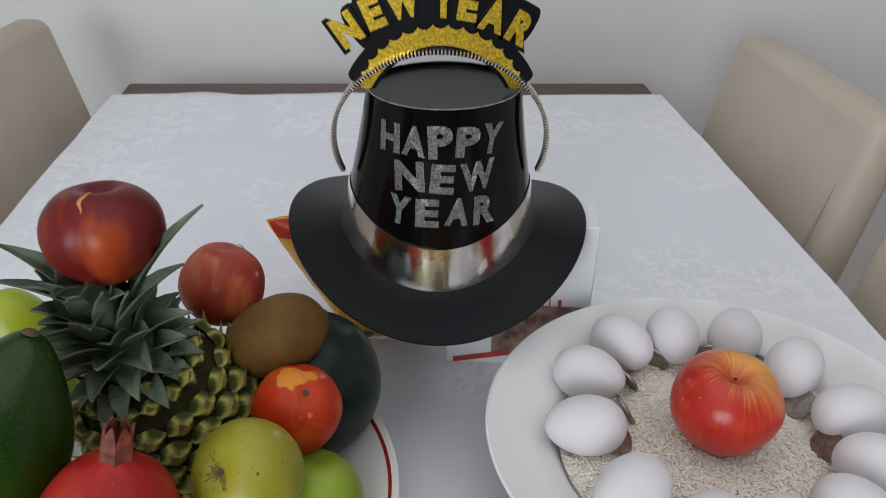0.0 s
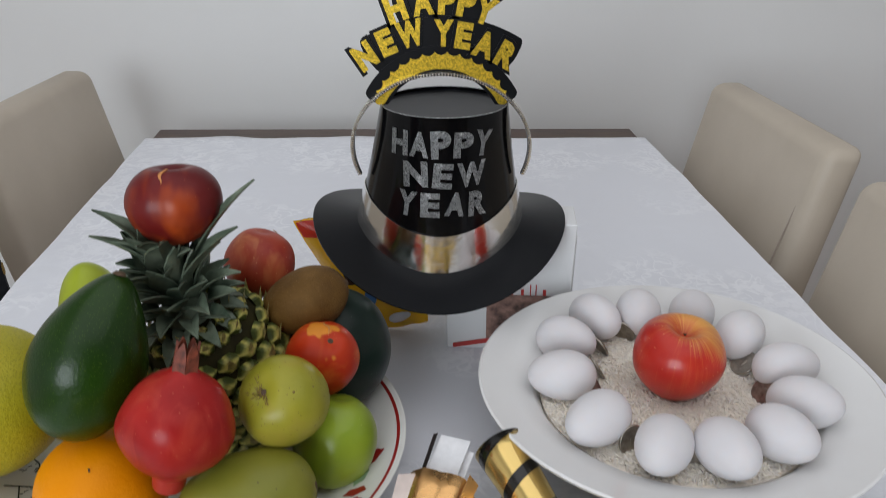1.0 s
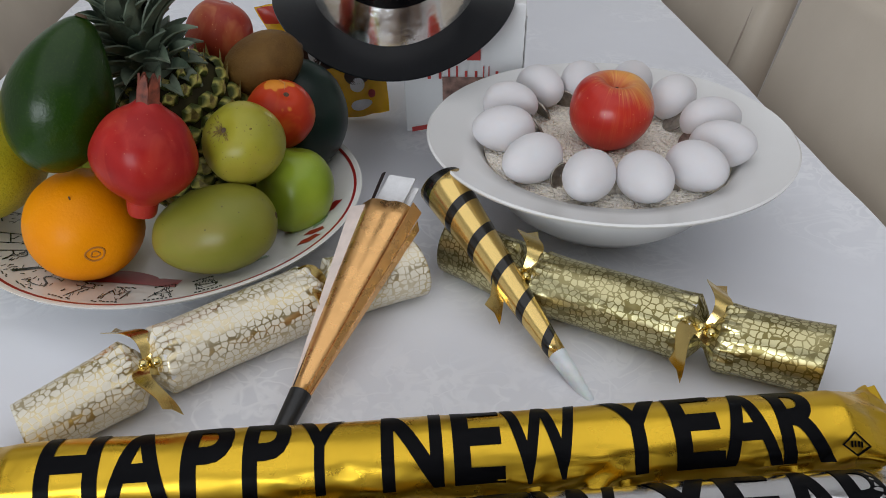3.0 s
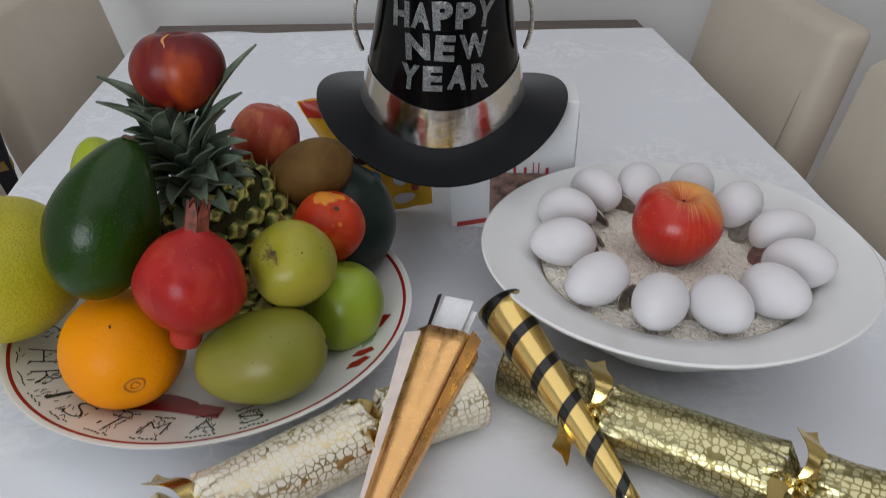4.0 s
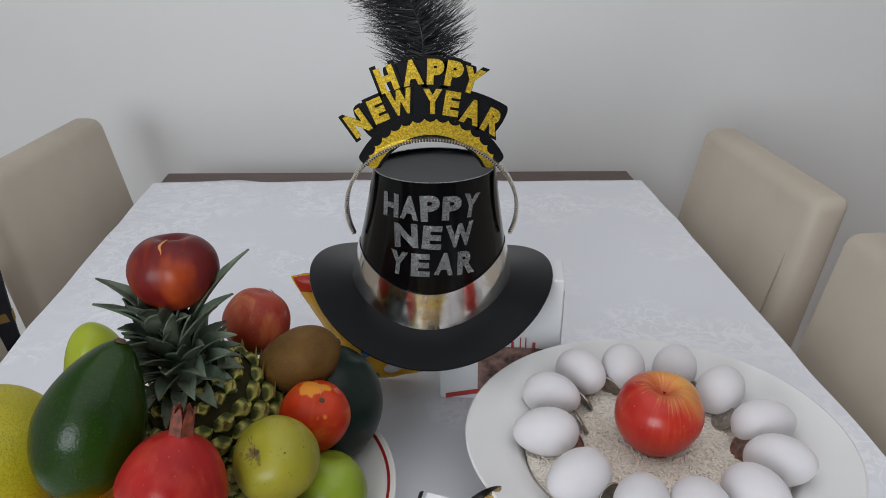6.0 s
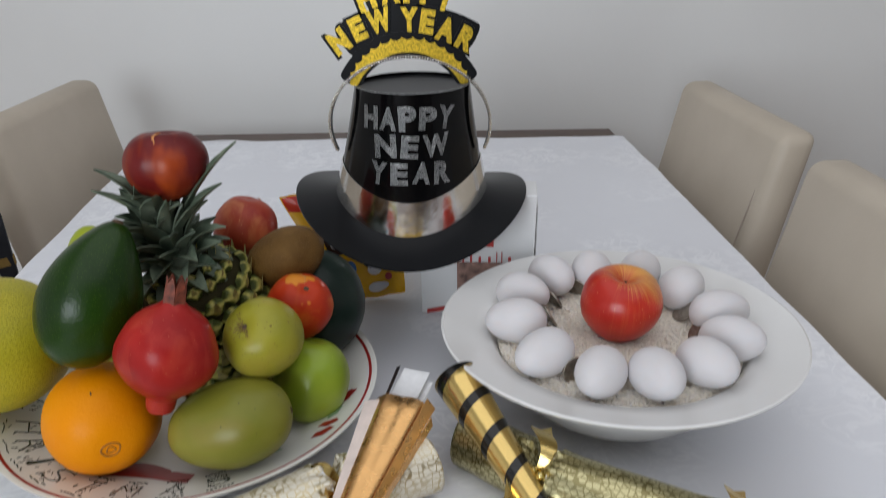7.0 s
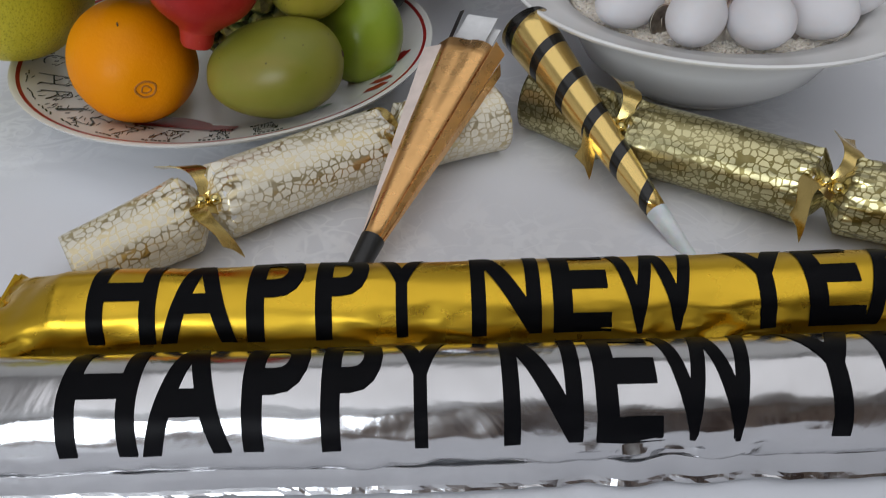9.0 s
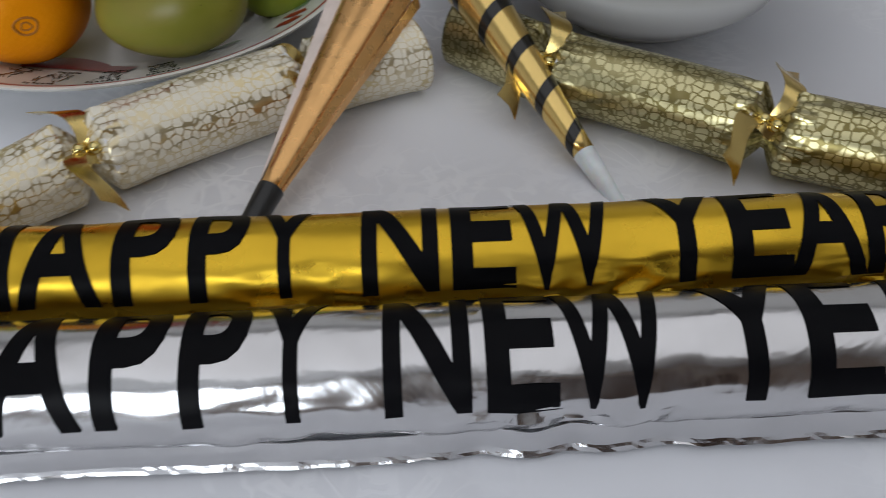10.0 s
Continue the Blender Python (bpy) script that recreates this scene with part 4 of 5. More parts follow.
def fruit_plate():
    prof = [(0.0, 0.7612)] + [(r, plate_z(r)) for r in (0.05, 0.088, 0.098, 0.115, 0.135, 0.155)] + [(0.1610, 0.7888), (0.1630, 0.7885), (0.1618, 0.7862), (0.145, 0.7775), (0.112, 0.7625), (0.092, 0.7560), (0.086, 0.7510), (0.082, 0.7505), (0.080, 0.7545), (0.0, 0.7565)]
    ob = thing("fruit_plate", lathe(prof, 112), PLATE_WHITE, Matrix.Translation(PLATE), "white glazed plate with red rim line, heaped with fruit", "plate")
    ring = [(0.1555, plate_z(0.1555) + 0.0003), (0.1580, plate_z(0.158) + 0.0003), (0.1580, plate_z(0.158) - 0.0004), (0.1555, plate_z(0.1555) - 0.0004)]
    part("rim_line", lathe(ring, 112, closed=True), PRINT_RED, ob, "red glazed rim line")
    # twig-like letters along the rim, read from outside
    for ch, ang in zip("CHRISTMAS", (190, 204, 216, 227.5, 239, 252.5, 266, 280.5, 294)):
        b = letters(ch, 1.0, -0.028, 0.0)
        sliced(fit_to(b, 0.004 if ch == "I" else 0.0165, 0.0195), 0.003, 1)
        a0 = radians(ang)
        bent(b, lambda x, y, z: on_plate(a0 + x / 0.134, 0.134 - y, 0.0005))
        part("lettering", b, PRINT_DARK, ob, "dark twig-like lettering")
        rng = random.Random(int(ang))
        b = bmesh.new()
        for k in range(16):
            da, rr = rng.uniform(-0.075, 0.075), rng.uniform(0.121, 0.147)
            m = Matrix.Translation(on_plate(a0 + da, rr, 0.0006)) @ Matrix.Rotation(a0 + da + rng.uniform(-0.9, 0.9), 4, "Z")
            bmesh.ops.create_cube(b, size=1, matrix=m @ Matrix.Diagonal((0.0035, 0.0005, 0.0003, 1)))
        for r in (0.1175, 0.1505):
            for k in range(7):
                da = -0.06 + 0.12 * k / 6
                m = Matrix.Translation(on_plate(a0 + da, r + rng.uniform(-0.001, 0.001), 0.0006)) @ Matrix.Rotation(a0 + da + math.pi / 2, 4, "Z")
                bmesh.ops.create_cube(b, size=1, matrix=m @ Matrix.Diagonal((0.0019, 0.0009, 0.0003, 1)))
        part("small_print", b, PRINT_DARK, ob, "fine dark needles and illegible print", smooth=False)
    # holly leaves and ribbon
    def blade(a0, r0, turn, ln, wd, material, name, label, spikes=5):
        b = bmesh.new()
        n = 40
        vs = []
        for k in range(n):
            t = 2 * math.pi * k / n
            q = 1 + 0.25 * abs(math.sin(spikes * t / 2 + 0.3)) ** 3
            x, y = ln * math.cos(t) * q, wd * math.sin(t) * q
            x, y = x * math.cos(turn) - y * math.sin(turn), x * math.sin(turn) + y * math.cos(turn)
            vs.append(b.verts.new(on_plate(a0 + x / r0, r0 + y, 0.0005)))
        b.faces.new(vs)
        part(name, b, material, ob, label)
    a = radians(331)
    blade(a, 0.143, 0.5, 0.0085, 0.0042, PRINT_RED, "holly_leaf", "red holly leaf print")
    blade(a + 0.10, 0.139, 1.0, 0.0075, 0.0040, PRINT_RED, "holly_leaf", "red holly leaf print")
    blade(a + 0.22, 0.136, 0.2, 0.0085, 0.0035, PRINT_GREEN, "holly_leaf", "pale green leaf print")
    blade(a + 0.38, 0.138, 0.6, 0.0105, 0.0045, PRINT_RED, "holly_leaf", "red holly leaf print")
    blade(a - 0.30, 0.118, 0.4, 0.012, 0.0035, PRINT_GREEN, "holly_leaf", "pale green leaf print")
    b = bmesh.new()
    va = []
    for k in range(25):
        t = k / 24
        p = Vector((-0.045 + 0.075 * t, -0.095 + 0.006 * math.sin(t * 4) - 0.012 * t, 0))
        va.append([b.verts.new((p.x, p.y + s * (0.013 - 0.004 * t), plate_z(math.hypot(p.x, p.y + s * (0.013 - 0.004 * t))) + 0.0006)) for s in (-1, 1)])
    for k in range(24):
        b.faces.new((va[k][0], va[k + 1][0], va[k + 1][1], va[k][1]))
    part("ribbon_print", b, PRINT_RED, ob, "dark red ribbon print")


def calyx(parent, material, z0, h, r, n=6, flare=0.15):
    """Pointed sepals in a ring, each a part of its own."""
    for k in range(n):
        a = 2 * math.pi * k / n
        t = Vector((-math.sin(a), math.cos(a), 0))
        o = Vector((math.cos(a), math.sin(a), 0))
        pts = [o * r * 1.05 + Vector((0, 0, z0 - 0.004)), o * r + Vector((0, 0, z0 + h * 0.45)), o * r * (1 + flare * 0.5) + Vector((0, 0, z0 + h * 0.75)), o * r * (1 + flare + 0.1 * math.sin(k * 2)) + Vector((0, 0, z0 + h))]
        part("sepal", ribbon(pts, [t * r * 0.62, t * r * 0.58, t * r * 0.40, t * r * 0.06], 0.0014), material, parent)


def peach_like(depth=0.28):
    """A round stone fruit with a seam down one side and a stem hollow."""
    def f(s, a):
        rho = math.sqrt(max(0, 1 - s * s))
        seam = 0.055 * math.exp(-((math.atan2(math.sin(a + math.pi / 2), math.cos(a + math.pi / 2))) / 0.16) ** 2) * (0.3 + 0.7 * rho)
        return 1 - seam, (-depth * math.exp(-(rho / 0.28) ** 2) if s > 0 else 0.03 * math.exp(-(rho / 0.1) ** 2) * -1)
    return f


def seam_line(parent, rx, rz, depth, s0, s1, width, seed):
    """A pale streak that follows the crease of a stone fruit."""
    pts, sides = [], []
    rng = random.Random(seed)
    f = peach_like(depth)
    for k in range(24):
        s = s0 + (s1 - s0) * k / 23
        kk, dz = f(s, -math.pi / 2)
        rho = math.sqrt(max(0, 1 - s * s))
        pts.append(Vector((0.0012 * math.sin(k * 0.35 + seed) + rng.uniform(-0.0001, 0.0001), -rho * rx * kk * 1.012, (s + dz) * rz * 1.006)))
        sides.append(Vector((width * math.sin(math.pi * (k + 0.6) / 24.2) * rng.uniform(0.9, 1.1), 0, 0)))
    part("seam", ribbon(pts, sides, 0.0006), SEAM_PALE, parent, "pale orange seam streak")


def fruit_heap():
    peel = ball(0.0432, 0.0425, 0.0440, dimple(0.03, 0.2), 0.03, 2)
    z0 = max(v.co.z for v in peel.verts if math.hypot(v.co.x, v.co.y) < 0.008)
    f = thing("orange", peel, ORANGE, at(-0.2342, 0.2823, 0.8085, (0.48, -0.86, -0.05)), "large bright orange on the plate", "orange")
    for r, w in ((0.0066, 0.0008), (0.0030, 0.0006)):
        ring = [((r + 0.0005 * math.sin(3 * k * 0.21 + r * 900)) * math.cos(k * math.pi / 15), (r * 0.85) * math.sin(k * math.pi / 15), z0 - 0.0001) for k in range(31)]
        part("navel", tube(ring, w, 6), NAVEL, f, "brown navel ring")
    mark = f.matrix_world.inverted() @ (Vector((-0.2342, 0.2823, 0.8085)) + Vector((0.009, -0.029, 0.048)).normalized() * 0.0432)
    part("stem_mark", box(0.0011, 0.0030, 0.0011, mark, 0.0003), STEM, f, "small dark mark")

    def pom_shape(s, a):
        rho = math.sqrt(max(0, 1 - s * s))
        top = 0.30 * math.exp(-(rho / 0.2) ** 2) if s > 0 else -0.42 * math.exp(-(rho / 0.24) ** 2)
        return 1 + 0.02 * math.cos(5 * a) * rho, top
    f = thing("pomegranate", ball(0.0372, 0.0365, 0.0345, pom_shape, 0.05, 3), POM, at(-0.1695, 0.2716, 0.8745, (0.20, 0.22, 0.95)), "ripe red pomegranate with its pointed calyx", "pomegranate")
    calyx(f, CALYX, 0.038, 0.018, 0.0068, 6, -0.10)
    part("stalk_end", lathe([(0.0, -0.0465), (0.0050, -0.0475), (0.0090, -0.0470), (0.0105, -0.0440), (0.0120, -0.0300)], 16), POM, f, "blunt stalk end")

    f = thing("guava", ball(0.0322, 0.0318, 0.0302, dimple(0.16, 0.25), 0.05, 4), PEAR, at(-0.1114, 0.3162, 0.8588, (-0.33, -0.62, 0.72)), "yellow-green guava with a brown blossom scar", "guava")
    part("blossom_scar", lathe([(0.0, 0.0258), (0.0012, 0.0266), (0.0022, 0.0262)], 12), STEM, f, "dark star-like scar")
    b = bmesh.new()
    rng = random.Random(8)
    for k in range(60):
        a = 2.2 + 3.6 * rng.random()
        r = 0.003 + 0.009 * rng.random() ** 1.5
        bmesh.ops.create_cube(b, size=1, matrix=Matrix.Translation((r * math.cos(a), r * math.sin(a), 0.0302 * math.sqrt(max(0, 1 - (r / 0.032) ** 2)) - 0.0045 * math.exp(-(r / 0.008) ** 2) + 0.0002)) @ Matrix.Rotation(a, 4, "Z") @ Matrix.Diagonal((0.0026 * rng.random() + 0.0008, 0.00045, 0.0003, 1)))
    for wx in ((0.023, -0.010, 0.019), (0.012, -0.02, 0.022)):
        dot = f.matrix_world.inverted().to_3x3() @ Vector(wx).normalized()
        dot = Vector((dot.x * 0.0318, dot.y * 0.0318, dot.z * 0.0300))
        bmesh.ops.create_icosphere(b, subdivisions=1, radius=0.0010, matrix=Matrix.Translation(dot))
    part("russet", b, RUSSET, f, "brown russet streaks")

    thing("green_apple", ball(0.0325, 0.0318, 0.0372, dimple(0.12, 0.25, 0.1, 0, 0, 0.02), 0.05, 5), GREEN_APPLE, at(-0.0830, 0.3457, 0.7998, (0.15, 0.3, 1)), "smooth bright green apple on the plate", "apple")
    f = thing("nectarine", ball(0.0288, 0.0284, 0.0284, peach_like(0.13), 0.04, 6), NECT, at(-0.0930, 0.3748, 0.8560, (0.36, -0.38, 0.84), 160), "red and yellow nectarine with its stem hollow", "nectarine")
    part("stem_scar", lathe([(0.0, 0.0252), (0.0016, 0.0258), (0.0024, 0.0250)], 10), STEM, f, "dark stem scar")
    seam_line(f, 0.0288, 0.0284, 0.13, 0.72, 0.985, 0.0007, 5)
    f = thing("nectarine", ball(0.0330, 0.0330, 0.0292, peach_like(0.34), 0.05, 7), NECT_DARK, at(-0.1878, 0.3754, 0.9846, (0.02, 0.18, 1), 185), "dark red glossy nectarine sitting on pineapple leaves", "nectarine")
    seam_line(f, 0.0330, 0.0292, 0.34, 0.60, 0.97, 0.0010, 1)
    f = thing("peach", ball(0.0300, 0.0293, 0.0302, peach_like(0.12), 0.05, 8), PEACH, at(-0.1556, 0.4591, 0.8965, (0.15, 0.15, 1), 15), "dull red peach with a pale seam", "peach")
    seam_line(f, 0.0300, 0.0302, 0.12, -0.35, 0.9, 0.0007, 2)
    f = thing("mango", ball(0.0350, 0.0335, 0.0478, lambda s, a: (1 + 0.06 * s, 0), 0.05, 9), MANGO, at(-0.1318, 0.2735, 0.8075, (0.96, 0.10, 0.20)), "dull green mango lying on the plate", "mango")
    part("stem_scar", lathe([(0.0, 0.0479), (0.0018, 0.0478), (0.0028, 0.0472)], 12), STEM, f, "small brown stem scar")

    def avo(s, a):
        return 1.0 - 0.27 * max(0, s + 0.15) ** 1.5 + 0.05 * max(0, -s), 0.10 * max(0, s) ** 2
    f = thing("avocado", ball(0.0382, 0.0372, 0.0545, avo, 0.03, 10), AVOCADO, at(-0.2295, 0.2960, 0.9065, (0.32, 0.33, 0.80)), "dark green glossy speckled avocado leaning on the heap", "avocado")
    part("stem_end", lathe([(0.0, 0.0612), (0.003, 0.0608), (0.0045, 0.0590)], 14), STEM, f, "brown stem end")
    thing("pomelo", ball(0.0620, 0.0600, 0.0540, dimple(0.06, 0.3), 0.04, 11), POMELO, at(-0.3400, 0.3380, 0.8430, (0.2, 0.1, 1)), "large yellow-green pomelo with dotted peel", "pomelo")

    def pear(s, a):
        return 1 + 0.02 * s, 0
    thing("pear", ball(0.0305, 0.0300, 0.0690, pear, 0.03, 12), LIME, at(-0.2870, 0.4250, 0.8430), "pale green pear standing behind the avocado", "pear")
    f = thing("kiwi", ball(0.0255, 0.0262, 0.0352, lambda s, a: (1 + 0.03 * math.cos(2 * a), 0), 0.04, 13), KIWI, at(-0.1092, 0.4125, 0.8862, (0.90, 0.25, 0.33)), "brown fuzzy kiwi lying on the watermelon", "kiwi")
    part("tip", lathe([(0.0, 0.0362), (0.0022, 0.0358), (0.003, 0.0348)], 10), STEM, f, "dry dark tip")
    thing("watermelon", ball(0.0545, 0.0530, 0.0545, None, 0.03, 14), MELON, at(-0.0985, 0.4360, 0.8260, (0.3, -0.2, 1)), "small dark green watermelon on the plate", "watermelon")


def pineapple():
    base = Vector((-0.162, 0.404, 0.774))
    axis = Vector((-0.22, -0.24, 1)).normalized()
    m = Matrix.Translation(base) @ toward(axis)
    ob = thing("pineapple", None, None, m, "whole pineapple with a spiky grey-green crown in the heap", "pineapple")
    inv = m.inverted()
    H, R = 0.128, 0.055
    def rad(z):
        t = z / H
        return R * (0.82 + 0.18 * math.sin(math.pi * min(1, t * 1.1))) * (1 if t < 0.75 else 1 - ((t - 0.75) / 0.25) ** 2 * 0.45)
    part("body", lathe([(0.0, 0.0)] + [(rad(H * k / 16) * 0.985, H * k / 16) for k in range(17)] + [(0.0, H + 0.002)], 48), PINE_SKIN, ob)
    # eyes in spiral rows, each with a pointed bract
    eye = bmesh.new()
    rings = [[eye.verts.new((r * math.cos(math.pi * q / 3), r * math.sin(math.pi * q / 3) * 0.95, z)) for q in range(6)] for r, z in ((0.0112, -0.002), (0.0104, 0.0012), (0.0072, 0.0036))]
    for lo, hi in zip(rings, rings[1:]):
        for q in range(6):
            eye.faces.new((lo[q], lo[(q + 1) % 6], hi[(q + 1) % 6], hi[q]))
    mid = eye.verts.new((0, 0.001, 0.0048))
    for q in range(6):
        eye.faces.new((rings[-1][q], rings[-1][(q + 1) % 6], mid))
    spike = bmesh.new()
    bmesh.ops.create_cone(spike, cap_ends=True, segments=4, radius1=0.0046, radius2=0.0002, depth=0.015)
    for v in spike.verts:
        v.co.y *= 0.22
    eye_ob = spike_ob = None
    rng = random.Random(2)
    for row in range(10):
        z = min(0.1265, 0.008 + row * 0.0138)
        n = 16 if row < 9 else 11
        for k in range(n):
            a = 2 * math.pi * (k + 0.5 * (row % 2)) / n + rng.uniform(-0.03, 0.03)
            r = rad(z)
            o = Vector((math.cos(a), math.sin(a), 0.12 * (row - 4) / 4 + (0, 0.5, 1.4)[max(0, row - 7)]))
            s = r / R
            mm = Matrix.Translation((r * math.cos(a), r * math.sin(a), z)) @ o.to_track_quat("Z", "Y").to_matrix().to_4x4() @ Matrix.Rotation(rng.uniform(-0.2, 0.2), 4, "Z") @ Matrix.Diagonal((1.05 * s, 0.92 * s, rng.uniform(0.8, 1.25), 1))
            tip = Matrix.Translation((r * 1.13 * math.cos(a), r * 1.13 * math.sin(a), z + 0.0035)) @ Vector((math.cos(a) * 0.40, math.sin(a) * 0.40, 0.9)).to_track_quat("Z", "X").to_matrix().to_4x4() @ Matrix.Rotation(math.pi / 2 + rng.uniform(-0.3, 0.3), 4, "Z")
            if eye_ob is None:
                eye_ob = part("eye", eye, PINE_EYE, ob, smooth=False, m=mm)
                spike_ob = part("bract", spike, PINE_TIP, ob, "dry pale bract tip", m=tip)
                continue
            for src, mat_ in ((eye_ob, mm), (spike_ob, tip)):
                e = src.copy()
                scene.collection.objects.link(e)
                e.matrix_basis = mat_

    def leaf(p, o, up, ln, wd, elev, curl, twist):
        """A broad channelled leaf that starts at p and leans towards o."""
        tang = up.cross(o).normalized()
        pts, sides = [], []
        for j in range(10):
            u = j / 9
            pts.append(p.copy())
            el = elev + curl * u
            p = p + (o * math.cos(el) + up * math.sin(el) + tang * twist * u) * ln / 9
            w = wd * (0.95 + 0.45 * u - 1.39 * u ** 1.9) * (1 + 0.05 * (j % 2))
            sides.append(tang * max(0.0003, w))
        b = ribbon(pts, sides, 0.0013)
        for v in b.verts:
            near = min(range(10), key=lambda q: (pts[q] - v.co).length_squared)
            off = abs((v.co - pts[near]).dot(tang))
            v.co += (up * 0.8 - o * 0.3) * 0.75 * off
        part("leaf", b, PINE_LEAF, ob)

    part("stem_core", lathe([(0.020, H - 0.006), (0.017, H + 0.010), (0.012, H + 0.03), (0.006, H + 0.05), (0.0, H + 0.055)], 20), PINE_LEAF, ob, "green crown core")
    up = Vector((0, 0, 1))
    n = 66
    for k in range(n):
        t = k / (n - 1)
        a = k * 2.39996 + 0.4
        o = Vector((math.cos(a), math.sin(a), 0))
        elev = radians(-40 + 122 * t ** 0.65 + rng.uniform(-8, 8))
        ln = (0.019 + 0.030 * t ** 1.2) * rng.uniform(0.85, 1.15)
        wd = 0.0082 * (0.80 + 0.55 * t) * rng.uniform(0.85, 1.1)
        p = o * (0.024 * (1 - t) + 0.004) + Vector((0, 0, H - 0.004 + 0.046 * t))
        leaf(p, o, up, ln, wd, elev + 0.15, rng.uniform(-1.1, 0.3), rng.uniform(-0.2, 0.2))
    # the long outer leaves that reach past the fruit on top
    for tip, sag, wd in (((-0.246, 0.360, 0.985), -1.3, 0.0100), ((-0.128, 0.372, 0.999), -0.55, 0.0085), ((-0.236, 0.338, 0.972), -0.7, 0.0105),
                         ((-0.140, 0.360, 0.970), -0.6, 0.0105), ((-0.215, 0.322, 0.946), -0.6, 0.0110)):
        p = Vector((0, 0, H + 0.016))
        q = inv @ Vector(tip) - p
        o = Vector((q.x, q.y, 0)).normalized()
        el = math.atan2(q.z, math.hypot(q.x, q.y))
        leaf(p, o, up, q.length * 1.04, wd, el - sag / 2, sag, 0.0)


fruit_plate()
fruit_heap()
pineapple()


# ---- crackers ----
def cracker(name, paper, m, label, ends, bends, turns, limp):
    """A paper cracker along x: a barrel with a loose end beyond each tie; bends are the slopes of the two ends."""
    B, R = 0.1340, 0.0238
    x0, x1 = -B / 2 - ends[0], B / 2 + ends[1]
    ties = (-B / 2, B / 2)
    ob = thing(name, None, None, m, label, "cracker", "crackers on the table")
    def axis(x, y, z):
        d0, d1 = max(0, ties[0] - x), max(0, x - ties[1])
        k = 1 - limp * d0
        return (x, y * (1 - 0.4 * limp * d0) + bends[0] * d0 + bends[1] * d1, (z + R) * k - R)
    def radius(x):
        d = min(abs(x - tie) for tie in ties)
        if d < 0.0105:
            return R * (0.34 + 0.66 * min(1, d / 0.0105) ** 0.9)
        return R * (1 - 0.03 * max(0, 1 - (d - 0.0105) / 0.008))
    xs = [x0 + (x1 - x0) * k / 150 for k in range(151)]
    def fold(a, x):
        d = min(abs(x - tie) for tie in ties)
        k = max(0, 1 - d / 0.030)
        flat = 0.012 * math.cos(2 * a + 40 * x) + 0.008 * math.sin(3 * a + x * 40)
        lip = 0.03 * max(0, 1 - min(x - x0, x1 - x) / 0.02) * math.cos(2 * a + 1)
        return 1 + 0.15 * k * k * math.sin(9 * a) + 0.07 * k * math.sin(17 * a + 1) + flat + lip + 0.006 * noise.noise(Vector((x * 60, 2 * math.cos(a), 2 * math.sin(a))))
    bm = lathe([(radius(x), x) for x in xs], 84, uv=True, wobble=fold)
    layer = bm.loops.layers.uv.active
    for face in bm.faces:
        for loop in face.loops:
            u, v = loop[layer].uv
            loop[layer].uv = (u * 2 * math.pi * R, v * (x1 - x0))
    bent(bm, lambda x, y, z: axis(z, y, -x))
    body = part("wrapper", bm, paper, ob)
    mod = body.modifiers.new("thickness", "SOLIDIFY")
    mod.thickness = 0.0006
    part("inner_tube", bent(lathe([(R - 0.0022, 0), (R - 0.0022, 0.115), (R - 0.003, 0.115), (R - 0.003, 0), (R - 0.0022, 0)], 40), lambda x, y, z: (z - 0.0575, x, y)), PAPER, ob, "grey card inner tube")
    # a bow with two flared tails and two beads at each tie
    for tie, (up, down) in zip(ties, turns):
        part("tie", bent(lathe([(0.0080, -0.004), (0.0094, 0.0), (0.0080, 0.004)], 28), lambda x, y, z: (z + tie, x, y)), GOLD_RIBBON, ob, "gold ribbon tie")
        knot = Vector((tie, -0.0075, 0.0088))
        for way, ln in ((up, 0.040), (down, 0.036)):
            pts, sides = [], []
            d = Vector(way).normalized()
            cross = d.cross(Vector((0, -0.55, 0.85))).normalized()
            for j in range(14):
                u = j / 13
                pts.append(knot + d * ln * u + Vector((0, -0.3, 0.9)) * 0.007 * math.sin(u * math.pi) + cross * 0.006 * math.sin(u * 4.2) + Vector((0, 0, -0.010 * u * u)))
                w = 0.0020 + 0.0078 * u ** 0.7
                twist = 0.9 * u * (1 if ln > 0.038 else -1)
                nn = d.cross(cross)
                sides.append((cross * math.cos(twist) + nn * math.sin(twist)) * w)
            tail = ribbon(pts, sides, 0.0004)
            # a slanted cut at the loose end
            tip, side = pts[-1], sides[-1].normalized()
            for v in tail.verts:
                if (v.co - tip).length < 0.011:
                    v.co += d * 0.5 * max(0, (v.co - tip).dot(side)) * max(0, 1 - abs((v.co - tip).dot(d)) / 0.003)
            part("ribbon_tail", tail, GOLD_RIBBON, ob, "gold satin ribbon tail")
        loop_pts = [knot + Vector((0.007 * math.sin(t * 2 * math.pi / 12), -0.004 + 0.003 * math.cos(t * 2 * math.pi / 12), 0.003 * math.sin(t * 4 * math.pi / 12))) for t in range(13)]
        part("bow_knot", ribbon(loop_pts, [(0, 0.0022, 0.0032)] * 13, 0.0005), GOLD_RIBBON, ob, "crumpled gold ribbon knot")
        for dx, dy in ((-0.003, -0.003), (0.0045, -0.006)):
            b = bmesh.new()
            bmesh.ops.create_icosphere(b, subdivisions=3, radius=0.0036, matrix=Matrix.Translation(knot + Vector((dx, dy, 0.003))))
            part("bead", b, GOLD_BEAD, ob, "shiny gold bead")
    return ob


